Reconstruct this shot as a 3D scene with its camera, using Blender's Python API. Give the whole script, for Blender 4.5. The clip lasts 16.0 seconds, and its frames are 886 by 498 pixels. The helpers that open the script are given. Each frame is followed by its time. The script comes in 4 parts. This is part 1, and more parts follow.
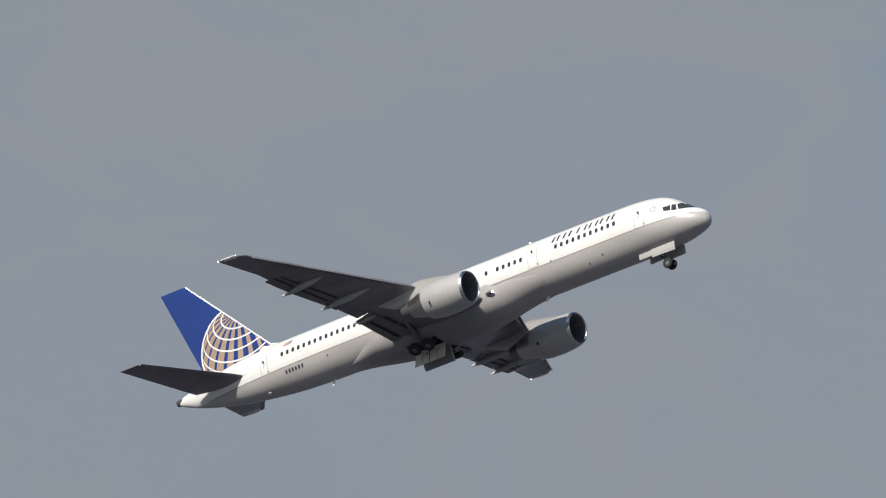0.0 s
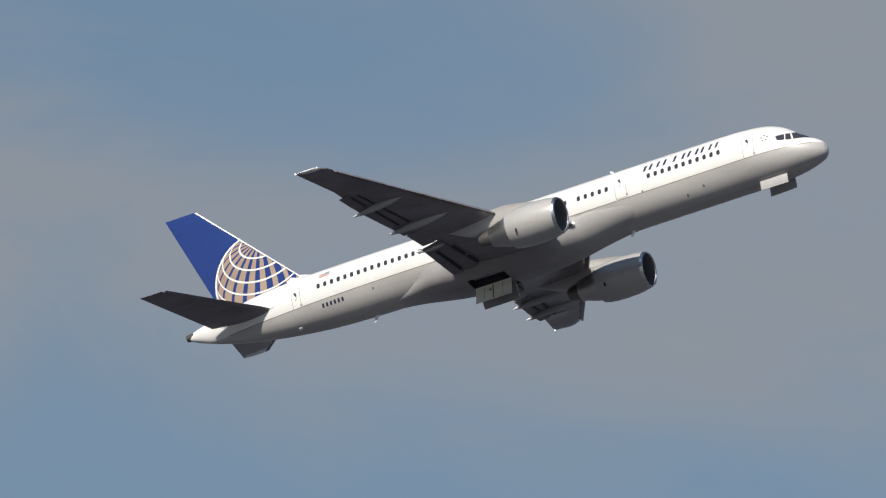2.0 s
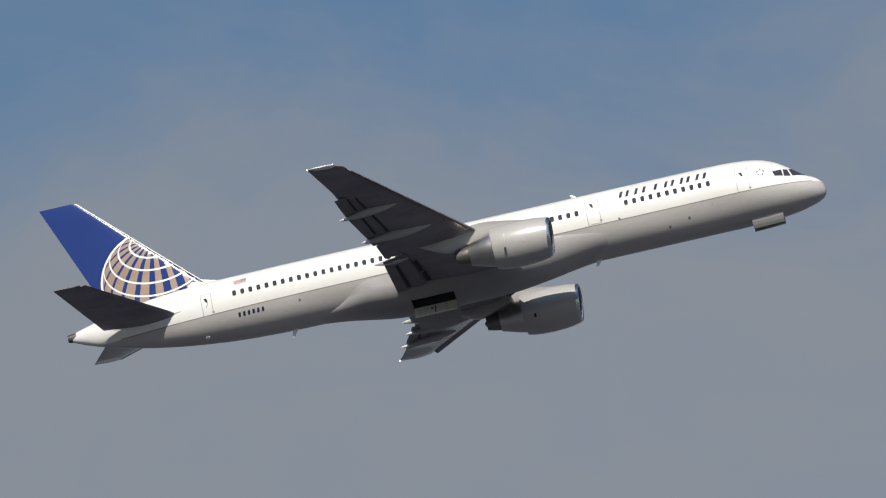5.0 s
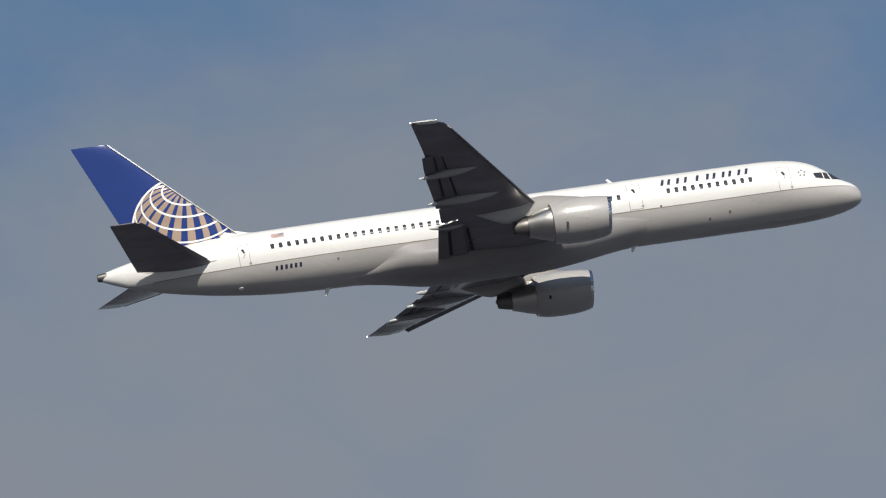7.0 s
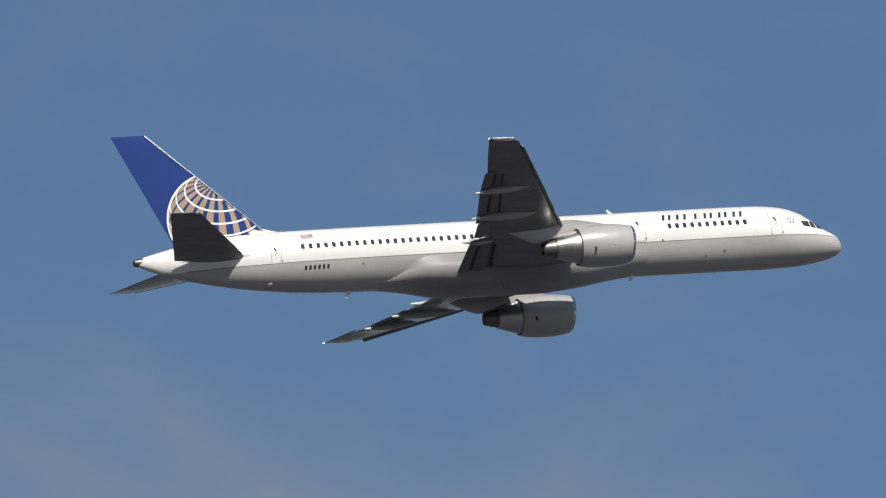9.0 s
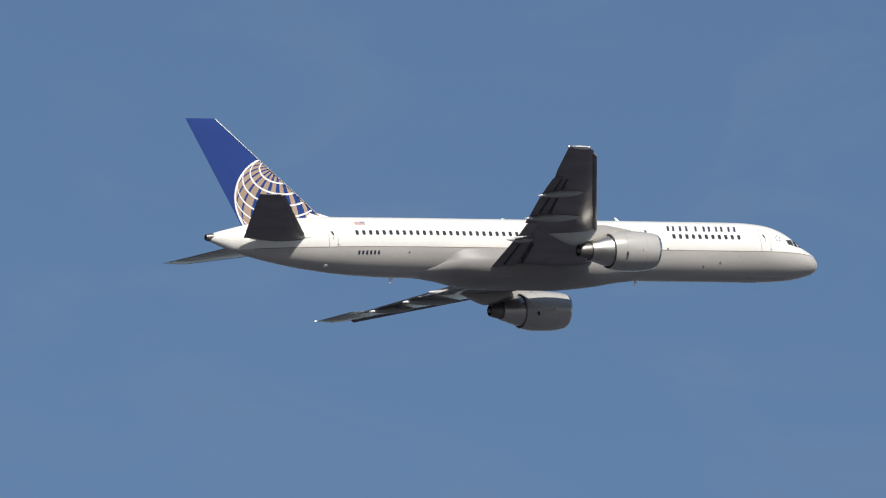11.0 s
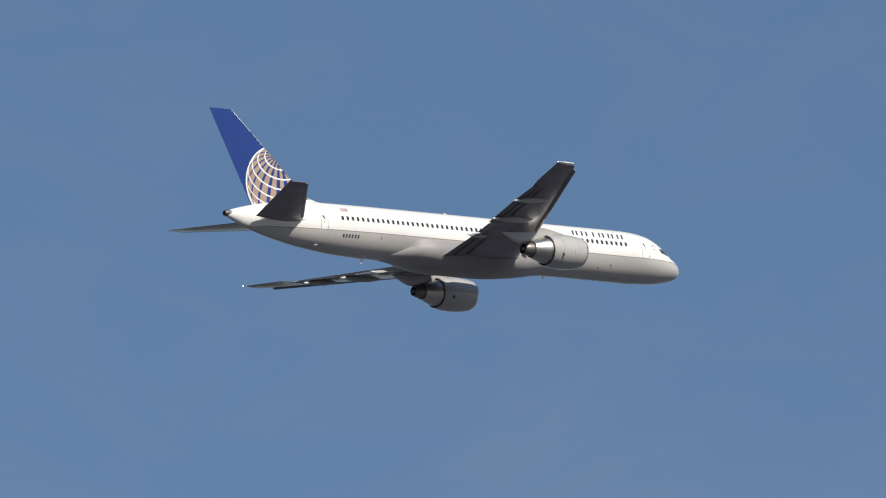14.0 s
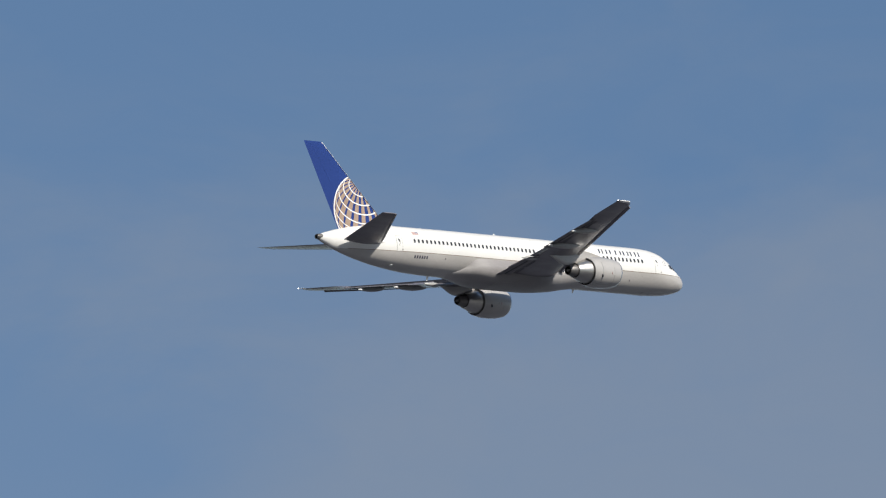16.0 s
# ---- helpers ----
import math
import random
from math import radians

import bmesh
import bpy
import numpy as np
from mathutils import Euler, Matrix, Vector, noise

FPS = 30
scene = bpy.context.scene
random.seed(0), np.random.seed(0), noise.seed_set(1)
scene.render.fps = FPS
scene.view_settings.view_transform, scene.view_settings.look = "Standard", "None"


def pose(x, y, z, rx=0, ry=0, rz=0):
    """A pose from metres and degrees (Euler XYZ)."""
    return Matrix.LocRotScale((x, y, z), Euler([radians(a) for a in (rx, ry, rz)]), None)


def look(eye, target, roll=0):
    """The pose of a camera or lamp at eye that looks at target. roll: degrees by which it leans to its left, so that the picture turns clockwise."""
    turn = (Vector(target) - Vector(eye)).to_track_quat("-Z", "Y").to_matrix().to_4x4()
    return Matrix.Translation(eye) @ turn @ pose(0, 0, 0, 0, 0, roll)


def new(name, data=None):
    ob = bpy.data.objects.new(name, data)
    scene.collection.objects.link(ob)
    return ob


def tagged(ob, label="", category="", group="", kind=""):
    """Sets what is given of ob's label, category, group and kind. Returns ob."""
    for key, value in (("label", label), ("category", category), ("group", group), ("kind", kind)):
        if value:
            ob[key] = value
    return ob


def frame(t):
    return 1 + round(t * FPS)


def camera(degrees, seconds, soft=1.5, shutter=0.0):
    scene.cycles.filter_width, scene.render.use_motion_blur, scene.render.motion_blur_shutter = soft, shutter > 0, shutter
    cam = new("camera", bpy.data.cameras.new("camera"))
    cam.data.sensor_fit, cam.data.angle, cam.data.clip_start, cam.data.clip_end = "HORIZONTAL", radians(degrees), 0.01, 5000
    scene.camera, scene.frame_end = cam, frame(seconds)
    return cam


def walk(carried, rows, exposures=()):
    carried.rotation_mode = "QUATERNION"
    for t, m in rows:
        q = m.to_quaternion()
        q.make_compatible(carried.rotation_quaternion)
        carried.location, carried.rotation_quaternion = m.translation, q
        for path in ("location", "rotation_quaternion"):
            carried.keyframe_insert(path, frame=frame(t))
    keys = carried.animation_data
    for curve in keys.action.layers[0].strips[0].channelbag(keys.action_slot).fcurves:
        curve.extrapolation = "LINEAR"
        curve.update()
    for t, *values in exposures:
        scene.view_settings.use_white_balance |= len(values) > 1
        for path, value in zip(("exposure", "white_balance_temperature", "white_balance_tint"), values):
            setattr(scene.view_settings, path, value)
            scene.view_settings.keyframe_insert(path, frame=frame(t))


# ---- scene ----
FOV = 3.5924
cam = camera(FOV, 16.0, soft=1.2)

PLANE_ROWS = [  # seconds, place, heading, pitch, bank
    (0, -559.12, 801.60, 250.30, -0.85, 10.57, -0.90),
    (0.5, -514.81, 800.65, 255.83, -0.82, 10.37, -0.54),
    (1, -470.55, 799.64, 261.28, -0.81, 10.33, -0.59),
    (1.5, -426.40, 798.66, 266.66, -0.78, 10.38, -0.50),
    (2, -382.40, 797.78, 272.00, -0.73, 10.48, -0.11),
    (2.5, -338.56, 797.05, 277.32, -0.66, 10.60, 0.50),
    (3, -294.87, 796.49, 282.65, -0.56, 10.72, 1.21),
    (3.5, -251.31, 796.13, 287.98, -0.45, 10.80, 1.88),
    (4, -207.86, 795.95, 293.33, -0.33, 10.86, 2.39),
    (4.2, -190.50, 795.93, 295.47, -0.28, 10.87, 2.53),
    (5, -121.06, 796.08, 304.06, -0.11, 10.85, 2.77),
    (5.6, -69.06, 796.39, 310.50, -0.01, 10.78, 2.67),
    (6.5, 8.81, 797.11, 320.14, 0.09, 10.61, 2.31),
    (7, 52.15, 797.54, 325.46, 0.12, 10.50, 2.10),
    (7.5, 95.50, 797.97, 330.75, 0.15, 10.39, 1.95),
    (8, 138.85, 798.38, 336.01, 0.17, 10.28, 1.83),
    (8.5, 182.21, 798.75, 341.22, 0.19, 10.19, 1.77),
    (9, 225.56, 799.08, 346.38, 0.22, 10.12, 1.74),
    (9.2, 242.90, 799.21, 348.44, 0.24, 10.10, 1.73),
    (9.9, 303.50, 799.66, 355.60, 0.32, 10.04, 1.66),
    (10.6, 364.16, 800.00, 362.69, 0.43, 10.01, 1.56),
    (11.5, 442.17, 800.39, 371.73, 0.62, 10.00, 1.37),
    (12, 485.51, 800.68, 376.77, 0.73, 9.99, 1.24),
    (12.5, 528.90, 801.05, 381.83, 0.84, 9.99, 1.11),
    (13, 572.38, 801.51, 386.93, 0.94, 9.99, 0.98),
    (13.5, 616.00, 802.10, 392.09, 1.00, 10.01, 0.84),
    (14, 659.83, 802.88, 397.35, 1.03, 10.05, 0.72),
    (14.5, 703.92, 803.88, 402.73, 1.02, 10.16, 0.56),
    (15, 748.39, 805.16, 408.26, 0.98, 10.37, 0.44),
    (15.5, 793.33, 806.79, 413.99, 0.91, 10.77, 0.58),
    (16, 838.89, 808.83, 419.96, 0.84, 11.44, 1.45),
]
PAN_ROWS = [  # seconds, bearing, elevation, lean
    (0, -34.965, 14.585, -0.597),
    (0.5, -32.687, 15.288, -0.327),
    (1, -30.600, 15.926, -0.404),
    (1.5, -28.074, 16.430, -0.407),
    (2, -25.963, 17.034, -0.694),
    (2.5, -23.117, 17.838, -0.546),
    (3, -20.401, 18.482, -0.588),
    (3.5, -17.506, 19.153, -0.475),
    (4, -14.617, 19.725, -0.394),
    (4.2, -13.572, 19.861, -0.292),
    (5, -8.773, 20.718, -0.409),
    (5.6, -5.093, 21.275, -0.496),
    (6.5, 0.481, 21.953, -0.627),
    (7, 3.463, 22.085, -0.576),
    (7.5, 6.787, 22.271, -0.354),
    (8, 9.806, 22.442, -0.393),
    (8.5, 12.686, 22.517, -0.459),
    (9, 15.450, 22.655, -0.501),
    (9.2, 16.676, 22.662, -0.655),
    (9.9, 20.495, 22.588, -0.561),
    (10.6, 24.127, 22.429, -0.467),
    (11.5, 28.494, 22.122, -0.345),
    (12, 30.893, 21.918, -0.507),
    (12.5, 33.160, 21.703, -0.328),
    (13, 35.397, 21.495, -0.478),
    (13.4, 36.554, 21.207, -0.598),
    (13.5, 37.004, 21.128, -0.536),
    (14, 39.302, 20.902, -0.476),
    (14.5, 40.985, 20.658, -0.601),
    (15, 42.660, 20.418, -0.370),
    (15.5, 44.259, 20.113, -0.432),
    (16, 45.743, 19.866, -0.541),
]

EYE_HEIGHT = 1.7


def pan(bearing, elevation, lean):
    """The turn of the camera on its stand: bearing clockwise from north, elevation above the horizon."""
    return pose(0, 0, EYE_HEIGHT, 90 + elevation, 0, -bearing) @ pose(0, 0, 0, 0, 0, -lean)


walk(cam, [(t, pan(b, e, l)) for t, b, e, l in PAN_ROWS], ((0, .03), (3.2, .03), (4, -.03), (5, -.06), (6.5, -.10), (8.6, -.12), (9.2, -.05), (12.5, .05), (15, .06), (16, .1)))

# ---- daylight ----
SUN_BEARING, SUN_ELEVATION = 179.5, 37.0
scene.view_settings.exposure = 0.0
world = bpy.data.worlds.new("sky")
scene.world = world
world.use_nodes = True
wt = world.node_tree
wt.nodes.clear()


def wnode(kind, **values):
    n = wt.nodes.new(kind)
    for key, value in values.items():
        n.inputs[key].default_value = value
    return n


def wlink(a, b):
    wt.links.new(a, b)


sky = wt.nodes.new("ShaderNodeTexSky")
sky.sky_type = "NISHITA"
sky.sun_disc = False
sky.sun_elevation = radians(SUN_ELEVATION)
sky.sun_rotation = radians(SUN_BEARING)
sky.altitude, sky.air_density, sky.dust_density, sky.ozone_density = 50, 1.0, 0.5, 2.4
sky_scaled = wt.nodes.new("ShaderNodeVectorMath")
sky_scaled.operation = "MULTIPLY"
wlink(sky.outputs[0], sky_scaled.inputs[0])
coord = wt.nodes.new("ShaderNodeTexCoord")
split = wt.nodes.new("ShaderNodeSeparateXYZ")
wlink(coord.outputs["Generated"], split.inputs[0])
# the air is a little duller and hazier towards the west
haze = wt.nodes.new("ShaderNodeValToRGB")
haze_from = wnode("ShaderNodeMapRange")
haze_from.inputs["From Min"].default_value, haze_from.inputs["From Max"].default_value = -.5, .3
wlink(split.outputs["X"], haze_from.inputs[0])
wlink(haze_from.outputs[0], haze.inputs[0])
haze.color_ramp.elements[0].color = (0.072, 0.079, 0.073, 1)
haze.color_ramp.elements[1].color = (0.078, 0.084, 0.087, 1)
wlink(haze.outputs[0], sky_scaled.inputs[1])
# a thin grey cloud bank: its ragged upper edge (as height of the view direction) goes down from west to east
edge = wt.nodes.new("ShaderNodeValToRGB")
east = wnode("ShaderNodeMapRange")
east.inputs["From Min"].default_value, east.inputs["From Max"].default_value = -1, 1
wlink(split.outputs["X"], east.inputs[0])
wlink(east.outputs[0], edge.inputs[0])
EDGE = ((-1, .27), (-.52, .303), (-.45, .306), (-.41, .324), (-.36, .352), (-.315, .354), (-.28, .3475), (-.262, .3455), (-.238, .3485), (-.21, .3525), (-.1, .372), (-.02, .390),
        (-.005, .390), (.008, .3870), (.018, .3835), (.035, .382), (.06, .386), (.11, .384), (.157, .3755), (.2, .374), (.25, .364), (.33, .346), (.5, .333), (.528, .342), (.548, .349), (.566, .340), (.60, .334),
        (.64, .335), (.68, .3415), (1, .33))
el = edge.color_ramp.elements
while len(el) > 2:
    el.remove(el[-1])
for k, (x, z) in enumerate((EDGE[0], EDGE[-1])):
    el[k].position, el[k].color = (x + 1) / 2, ((z - .2) / .3,) * 3 + (1,)
for x, z in EDGE[1:-1]:
    e = el.new((x + 1) / 2)
    e.color = ((z - .2) / .3,) * 3 + (1,)


def wmath(op, a, b, clamp=False):
    n = wt.nodes.new("ShaderNodeMath")
    n.operation, n.use_clamp = op, clamp
    for k, v in enumerate((a, b)):
        if isinstance(v, (int, float)):
            n.inputs[k].default_value = v
        else:
            wlink(v, n.inputs[k])
    return n.outputs[0]


stretch = wt.nodes.new("ShaderNodeMapping")
stretch.inputs["Scale"].default_value = (1.0, 1.0, 2.0)
stretch.inputs["Rotation"].default_value = (0.0, 0.3, 0.0)
wlink(coord.outputs["Generated"], stretch.inputs[0])
billow = wnode("ShaderNodeTexNoise", Scale=22.0, Detail=9.0, Roughness=0.58, Distortion=0.5)
wlink(stretch.outputs[0], billow.inputs["Vector"])
wisp = wnode("ShaderNodeTexNoise", Scale=48.0, Detail=8.0, Roughness=0.6, Distortion=0.9)
wlink(stretch.outputs[0], wisp.inputs["Vector"])
edge_height = wmath("MULTIPLY_ADD", edge.outputs[0], .3)
edge_height.node.inputs[2].default_value = .2
above = wmath("SUBTRACT", edge_height, split.outputs["Z"])
ragged = wmath("MULTIPLY_ADD", wmath("SUBTRACT", billow.outputs[0], .5), .06)
wlink(above, ragged.node.inputs[2])
bank = wnode("ShaderNodeMapRange")
bank.interpolation_type = "SMOOTHSTEP"
for key, value in (("From Min", -0.016), ("From Max", 0.016)):
    bank.inputs[key].default_value = value
wlink(ragged, bank.inputs[0])
veil = wmath("MULTIPLY", wmath("SUBTRACT", wisp.outputs[0], .46), .35, True)
texture = wmath("MULTIPLY_ADD", wisp.outputs[0], .5)
texture.node.inputs[2].default_value = .66
amount = wmath("MULTIPLY", bank.outputs[0], texture, True)
# breaks in the cloud
def cloud_break(x, z, wide, tall, least):
    off_x = wmath("MULTIPLY", wmath("ADD", split.outputs["X"], -x), 1 / wide)
    off_z = wmath("MULTIPLY", wmath("SUBTRACT", split.outputs["Z"], z), 1 / tall)
    reach = wmath("SQRT", wmath("ADD", wmath("MULTIPLY", off_x, off_x), wmath("MULTIPLY", off_z, off_z)), 0)
    reach = wmath("ADD", reach, wmath("MULTIPLY", wmath("SUBTRACT", billow.outputs[0], .5), 1.6))
    gap = wnode("ShaderNodeMapRange")
    gap.interpolation_type = "SMOOTHSTEP"
    for key, value in (("From Min", 0.55), ("From Max", 1.5), ("To Min", least), ("To Max", 1.0)):
        gap.inputs[key].default_value = value
    wlink(reach, gap.inputs[0])
    return gap.outputs[0]


for hole in ((-.436, .265, .074, .0175, .3), (-.425, .305, .022, .007, .35), (.652, .325, .014, .007, .3)):
    amount = wmath("MULTIPLY", amount, cloud_break(*hole), True)
# the sheet thins out towards the east
thin = wnode("ShaderNodeMapRange")
for key, value in (("From Min", 0.0), ("From Max", 0.45), ("To Min", 0.95), ("To Max", 0.5)):
    thin.inputs[key].default_value = value
wlink(split.outputs["X"], thin.inputs[0])
amount = wmath("MULTIPLY", amount, thin.outputs[0], True)
amount = wmath("MAXIMUM", amount, veil, True)


def streak(x0, z0, x1, z1, wide, strength):
    """A thin torn streak of high cloud along a line of the sky."""
    long = math.hypot(x1 - x0, z1 - z0)
    ux, uz = (x1 - x0) / long, (z1 - z0) / long
    px = wmath("SUBTRACT", split.outputs["X"], x0)
    pz = wmath("SUBTRACT", split.outputs["Z"], z0)
    along = wmath("ADD", wmath("MULTIPLY", px, ux), wmath("MULTIPLY", pz, uz))
    across = wmath("ADD", wmath("MULTIPLY", px, -uz), wmath("MULTIPLY", pz, ux))
    across = wmath("ADD", across, wmath("MULTIPLY", wmath("SUBTRACT", wisp.outputs[0], .5), wide * 2))
    a = wmath("MULTIPLY", wmath("SUBTRACT", along, long / 2), 2 / long)
    b = wmath("MULTIPLY", across, 1 / wide)
    off = wmath("ADD", wmath("MULTIPLY", a, a), wmath("MULTIPLY", b, b))
    fade = wmath("SUBTRACT", 1.0, off, True)
    torn = wmath("MULTIPLY", wmath("MULTIPLY", fade, wisp.outputs[0]), strength * 2)
    return torn


for line in ((.118, .3985, .185, .388, .0030, .40), (.505, .3855, .568, .3715, .0032, .13)):
    amount = wmath("ADD", amount, streak(*line), True)
amount = amount.node
clouded = wt.nodes.new("ShaderNodeMix")
clouded.data_type = "RGBA"
mix_a = [s for s in clouded.inputs if s.type == "RGBA"]
mix_a[1].default_value = (0.272, 0.292, 0.325, 1)
wlink(amount.outputs[0], clouded.inputs[0])
wlink(sky_scaled.outputs[0], mix_a[0])
background = wt.nodes.new("ShaderNodeBackground")
wlink([s for s in clouded.outputs if s.type == "RGBA"][0], background.inputs[0])
world_out = wt.nodes.new("ShaderNodeOutputWorld")
wlink(background.outputs[0], world_out.inputs[0])

sun_data = bpy.data.lights.new("sun", "SUN")
sun_data.energy, sun_data.angle, sun_data.color = 4.8, radians(0.53), (1.0, 0.945, 0.855)
sun = new("sun", sun_data)
sb, se = radians(SUN_BEARING), radians(SUN_ELEVATION)
sun.matrix_world = look((math.sin(sb) * math.cos(se) * 2000, math.cos(sb) * math.cos(se) * 2000, math.sin(se) * 2000), (0, 0, 0))


# ---- materials ----
def material(name, colour, rough=0.4, metal=0.0, vary=0.06, scale=0.8, grime=0.0, streak=(0.25, 1, 1), bump=0.0, coat=0.0, fine=14.0, uneven=0.08, shine=0.5, wax=0.12):
    """Paint or metal: two scales of colour variation, grime stretched along the airflow, uneven gloss, fine relief."""
    m = bpy.data.materials.new(name)
    m.use_nodes = True
    nt = m.node_tree
    b = nt.nodes["Principled BSDF"]
    tc = nt.nodes.new("ShaderNodeTexCoord")
    mp = nt.nodes.new("ShaderNodeMapping")
    mp.inputs["Scale"].default_value = streak
    nt.links.new(tc.outputs["Object"], mp.inputs[0])
    big = nt.nodes.new("ShaderNodeTexNoise")
    big.inputs["Scale"].default_value, big.inputs["Detail"].default_value = scale, 5
    small = nt.nodes.new("ShaderNodeTexNoise")
    small.inputs["Scale"].default_value, small.inputs["Detail"].default_value = scale * fine, 4
    nt.links.new(mp.outputs[0], big.inputs["Vector"])
    nt.links.new(mp.outputs[0], small.inputs["Vector"])
    both = nt.nodes.new("ShaderNodeMath")
    both.operation = "MULTIPLY_ADD"
    nt.links.new(small.outputs[0], both.inputs[0])
    both.inputs[1].default_value = 0.4
    nt.links.new(big.outputs[0], both.inputs[2])
    ramp = nt.nodes.new("ShaderNodeValToRGB")
    e0, e1 = ramp.color_ramp.elements
    dark = 1 - vary - grime
    e0.position, e1.position = 0.5, 0.85
    e0.color = (*[c * dark for c in colour], 1)
    e1.color = (*[min(1, c * (1 + vary)) for c in colour], 1)
    nt.links.new(both.outputs[0], ramp.inputs[0])
    nt.links.new(ramp.outputs[0], b.inputs["Base Color"])
    gloss = nt.nodes.new("ShaderNodeMapRange")
    gloss.inputs["To Min"].default_value, gloss.inputs["To Max"].default_value = max(0.02, rough - uneven), rough + uneven
    nt.links.new(small.outputs[0], gloss.inputs[0])
    nt.links.new(gloss.outputs[0], b.inputs["Roughness"])
    b.inputs["Metallic"].default_value = metal
    b.inputs["Specular IOR Level"].default_value = shine
    b.inputs["Coat Weight"].default_value = coat
    b.inputs["Coat Roughness"].default_value = wax
    if bump:
        bp = nt.nodes.new("ShaderNodeBump")
        bp.inputs["Strength"].default_value, bp.inputs["Distance"].default_value = bump, 0.01
        nt.links.new(small.outputs[0], bp.inputs["Height"])
        nt.links.new(bp.outputs[0], b.inputs["Normal"])
    return m


WHITE = material("white_paint", (0.80, 0.79, 0.76), 0.3, vary=0.03, grime=0.04, coat=0.6, wax=0.16)
GREY = material("grey_paint", (0.48, 0.46, 0.44), 0.33, vary=0.05, grime=0.06, coat=0.3, wax=0.16)
BELLY = material("fairing_grey_paint", (0.43, 0.41, 0.40), 0.5, vary=0.05, grime=0.08)


def darken_stretch(m, x0, x1, x2, x3, depth):
    """Multiplies the paint darker between stations x0 and x3, with a ragged edge."""
    nt = m.node_tree
    b = nt.nodes["Principled BSDF"]
    undarkened = b.inputs["Base Color"].links[0].from_socket
    tc = nt.nodes.new("ShaderNodeTexCoord")
    xyz = nt.nodes.new("ShaderNodeSeparateXYZ")
    nt.links.new(tc.outputs["Object"], xyz.inputs[0])
    rag = nt.nodes.new("ShaderNodeTexNoise")
    rag.inputs["Scale"].default_value, rag.inputs["Detail"].default_value = 1.1, 6
    nt.links.new(tc.outputs["Object"], rag.inputs["Vector"])
    shift = nt.nodes.new("ShaderNodeMath")
    shift.operation = "MULTIPLY_ADD"
    shift.inputs[1].default_value = 2.4
    nt.links.new(rag.outputs[0], shift.inputs[0])
    nt.links.new(xyz.outputs["X"], shift.inputs[2])
    ramp = nt.nodes.new("ShaderNodeValToRGB")
    span = nt.nodes.new("ShaderNodeMapRange")
    span.inputs["From Min"].default_value, span.inputs["From Max"].default_value = x0 + 1.2, x3 + 1.2
    nt.links.new(shift.outputs[0], span.inputs[0])
    nt.links.new(span.outputs[0], ramp.inputs[0])
    e = ramp.color_ramp.elements
    e[0].color = e[1].color = (1, 1, 1, 1)
    for x in (x1, x2):
        k = e.new((x - x0) / (x3 - x0))
        k.color = (depth, depth, depth * 1.02, 1)
    mul = nt.nodes.new("ShaderNodeMix")
    mul.data_type, mul.blend_type = "RGBA", "MULTIPLY"
    mul.inputs[0].default_value = 1.0
    ins = [q for q in mul.inputs if q.type == "RGBA"]
    nt.links.new(undarkened, ins[0])
    nt.links.new(ramp.outputs[0], ins[1])
    nt.links.new([q for q in mul.outputs if q.type == "RGBA"][0], b.inputs["Base Color"])


darken_stretch(BELLY, -9.5, -4.5, 1.0, 4.5, 0.60)
NACELLE = material("nacelle_grey_paint", (0.43, 0.415, 0.40), 0.34, vary=0.04, grime=0.07, coat=0.7, wax=0.17)
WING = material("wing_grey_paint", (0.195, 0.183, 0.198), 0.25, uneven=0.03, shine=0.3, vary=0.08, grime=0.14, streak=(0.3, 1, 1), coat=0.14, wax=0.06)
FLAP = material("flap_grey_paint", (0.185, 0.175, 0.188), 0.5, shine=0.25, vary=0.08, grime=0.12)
FAIRING = material("flap_fairing_paint", (0.40, 0.40, 0.39), 0.4, vary=0.06, grime=0.12)
BLUE = material("blue_tail_paint", (0.0215, 0.046, 0.19), 0.12, vary=0.025, grime=0.02, scale=0.4, shine=0.25, uneven=0.03)
TAN = material("tan_tail_paint", (0.36, 0.265, 0.20), 0.2, vary=0.05, grime=0.05, shine=0.3, uneven=0.04)
LINE = material("white_line_paint", (0.80, 0.79, 0.77), 0.35, vary=0.03, grime=0.04)
GOLD = material("gold_stripe_paint", (0.24, 0.19, 0.15), 0.4, vary=0.08)
NAVY = material("navy_marking_paint", (0.022, 0.027, 0.058), 0.35, vary=0.08)
DARK = material("dark_recess", (0.018, 0.02, 0.03), 0.7, vary=0.2, grime=0.2)
GLASS = material("dark_window_glass", (0.045, 0.048, 0.055), 0.035, vary=0.1, fine=3.0, uneven=0.01)
FRAME = material("window_surround_metal", (0.45, 0.45, 0.45), 0.4, metal=0.4)
SEAM = material("door_seam", (0.34, 0.33, 0.31), 0.6, vary=0.1)
LIP = material("polished_intake_lip", (0.66, 0.66, 0.66), 0.26, metal=1.0, vary=0.04, grime=0.05)
STEEL = material("heat_stained_nozzle_steel", (0.55, 0.53, 0.50), 0.34, metal=1.0, vary=0.05, grime=0.06, fine=4.0)
SOOT = material("dark_nozzle_steel", (0.20, 0.19, 0.18), 0.45, metal=0.8, vary=0.12, grime=0.2)
FAN = material("titanium_fan_blade", (0.20, 0.20, 0.25), 0.5, metal=0.2)
PRIMER = material("door_inside_primer", (0.76, 0.74, 0.62), 0.55, vary=0.06, grime=0.14)
RUBBER = material("tyre_rubber", (0.02, 0.02, 0.022), 0.8, vary=0.15)
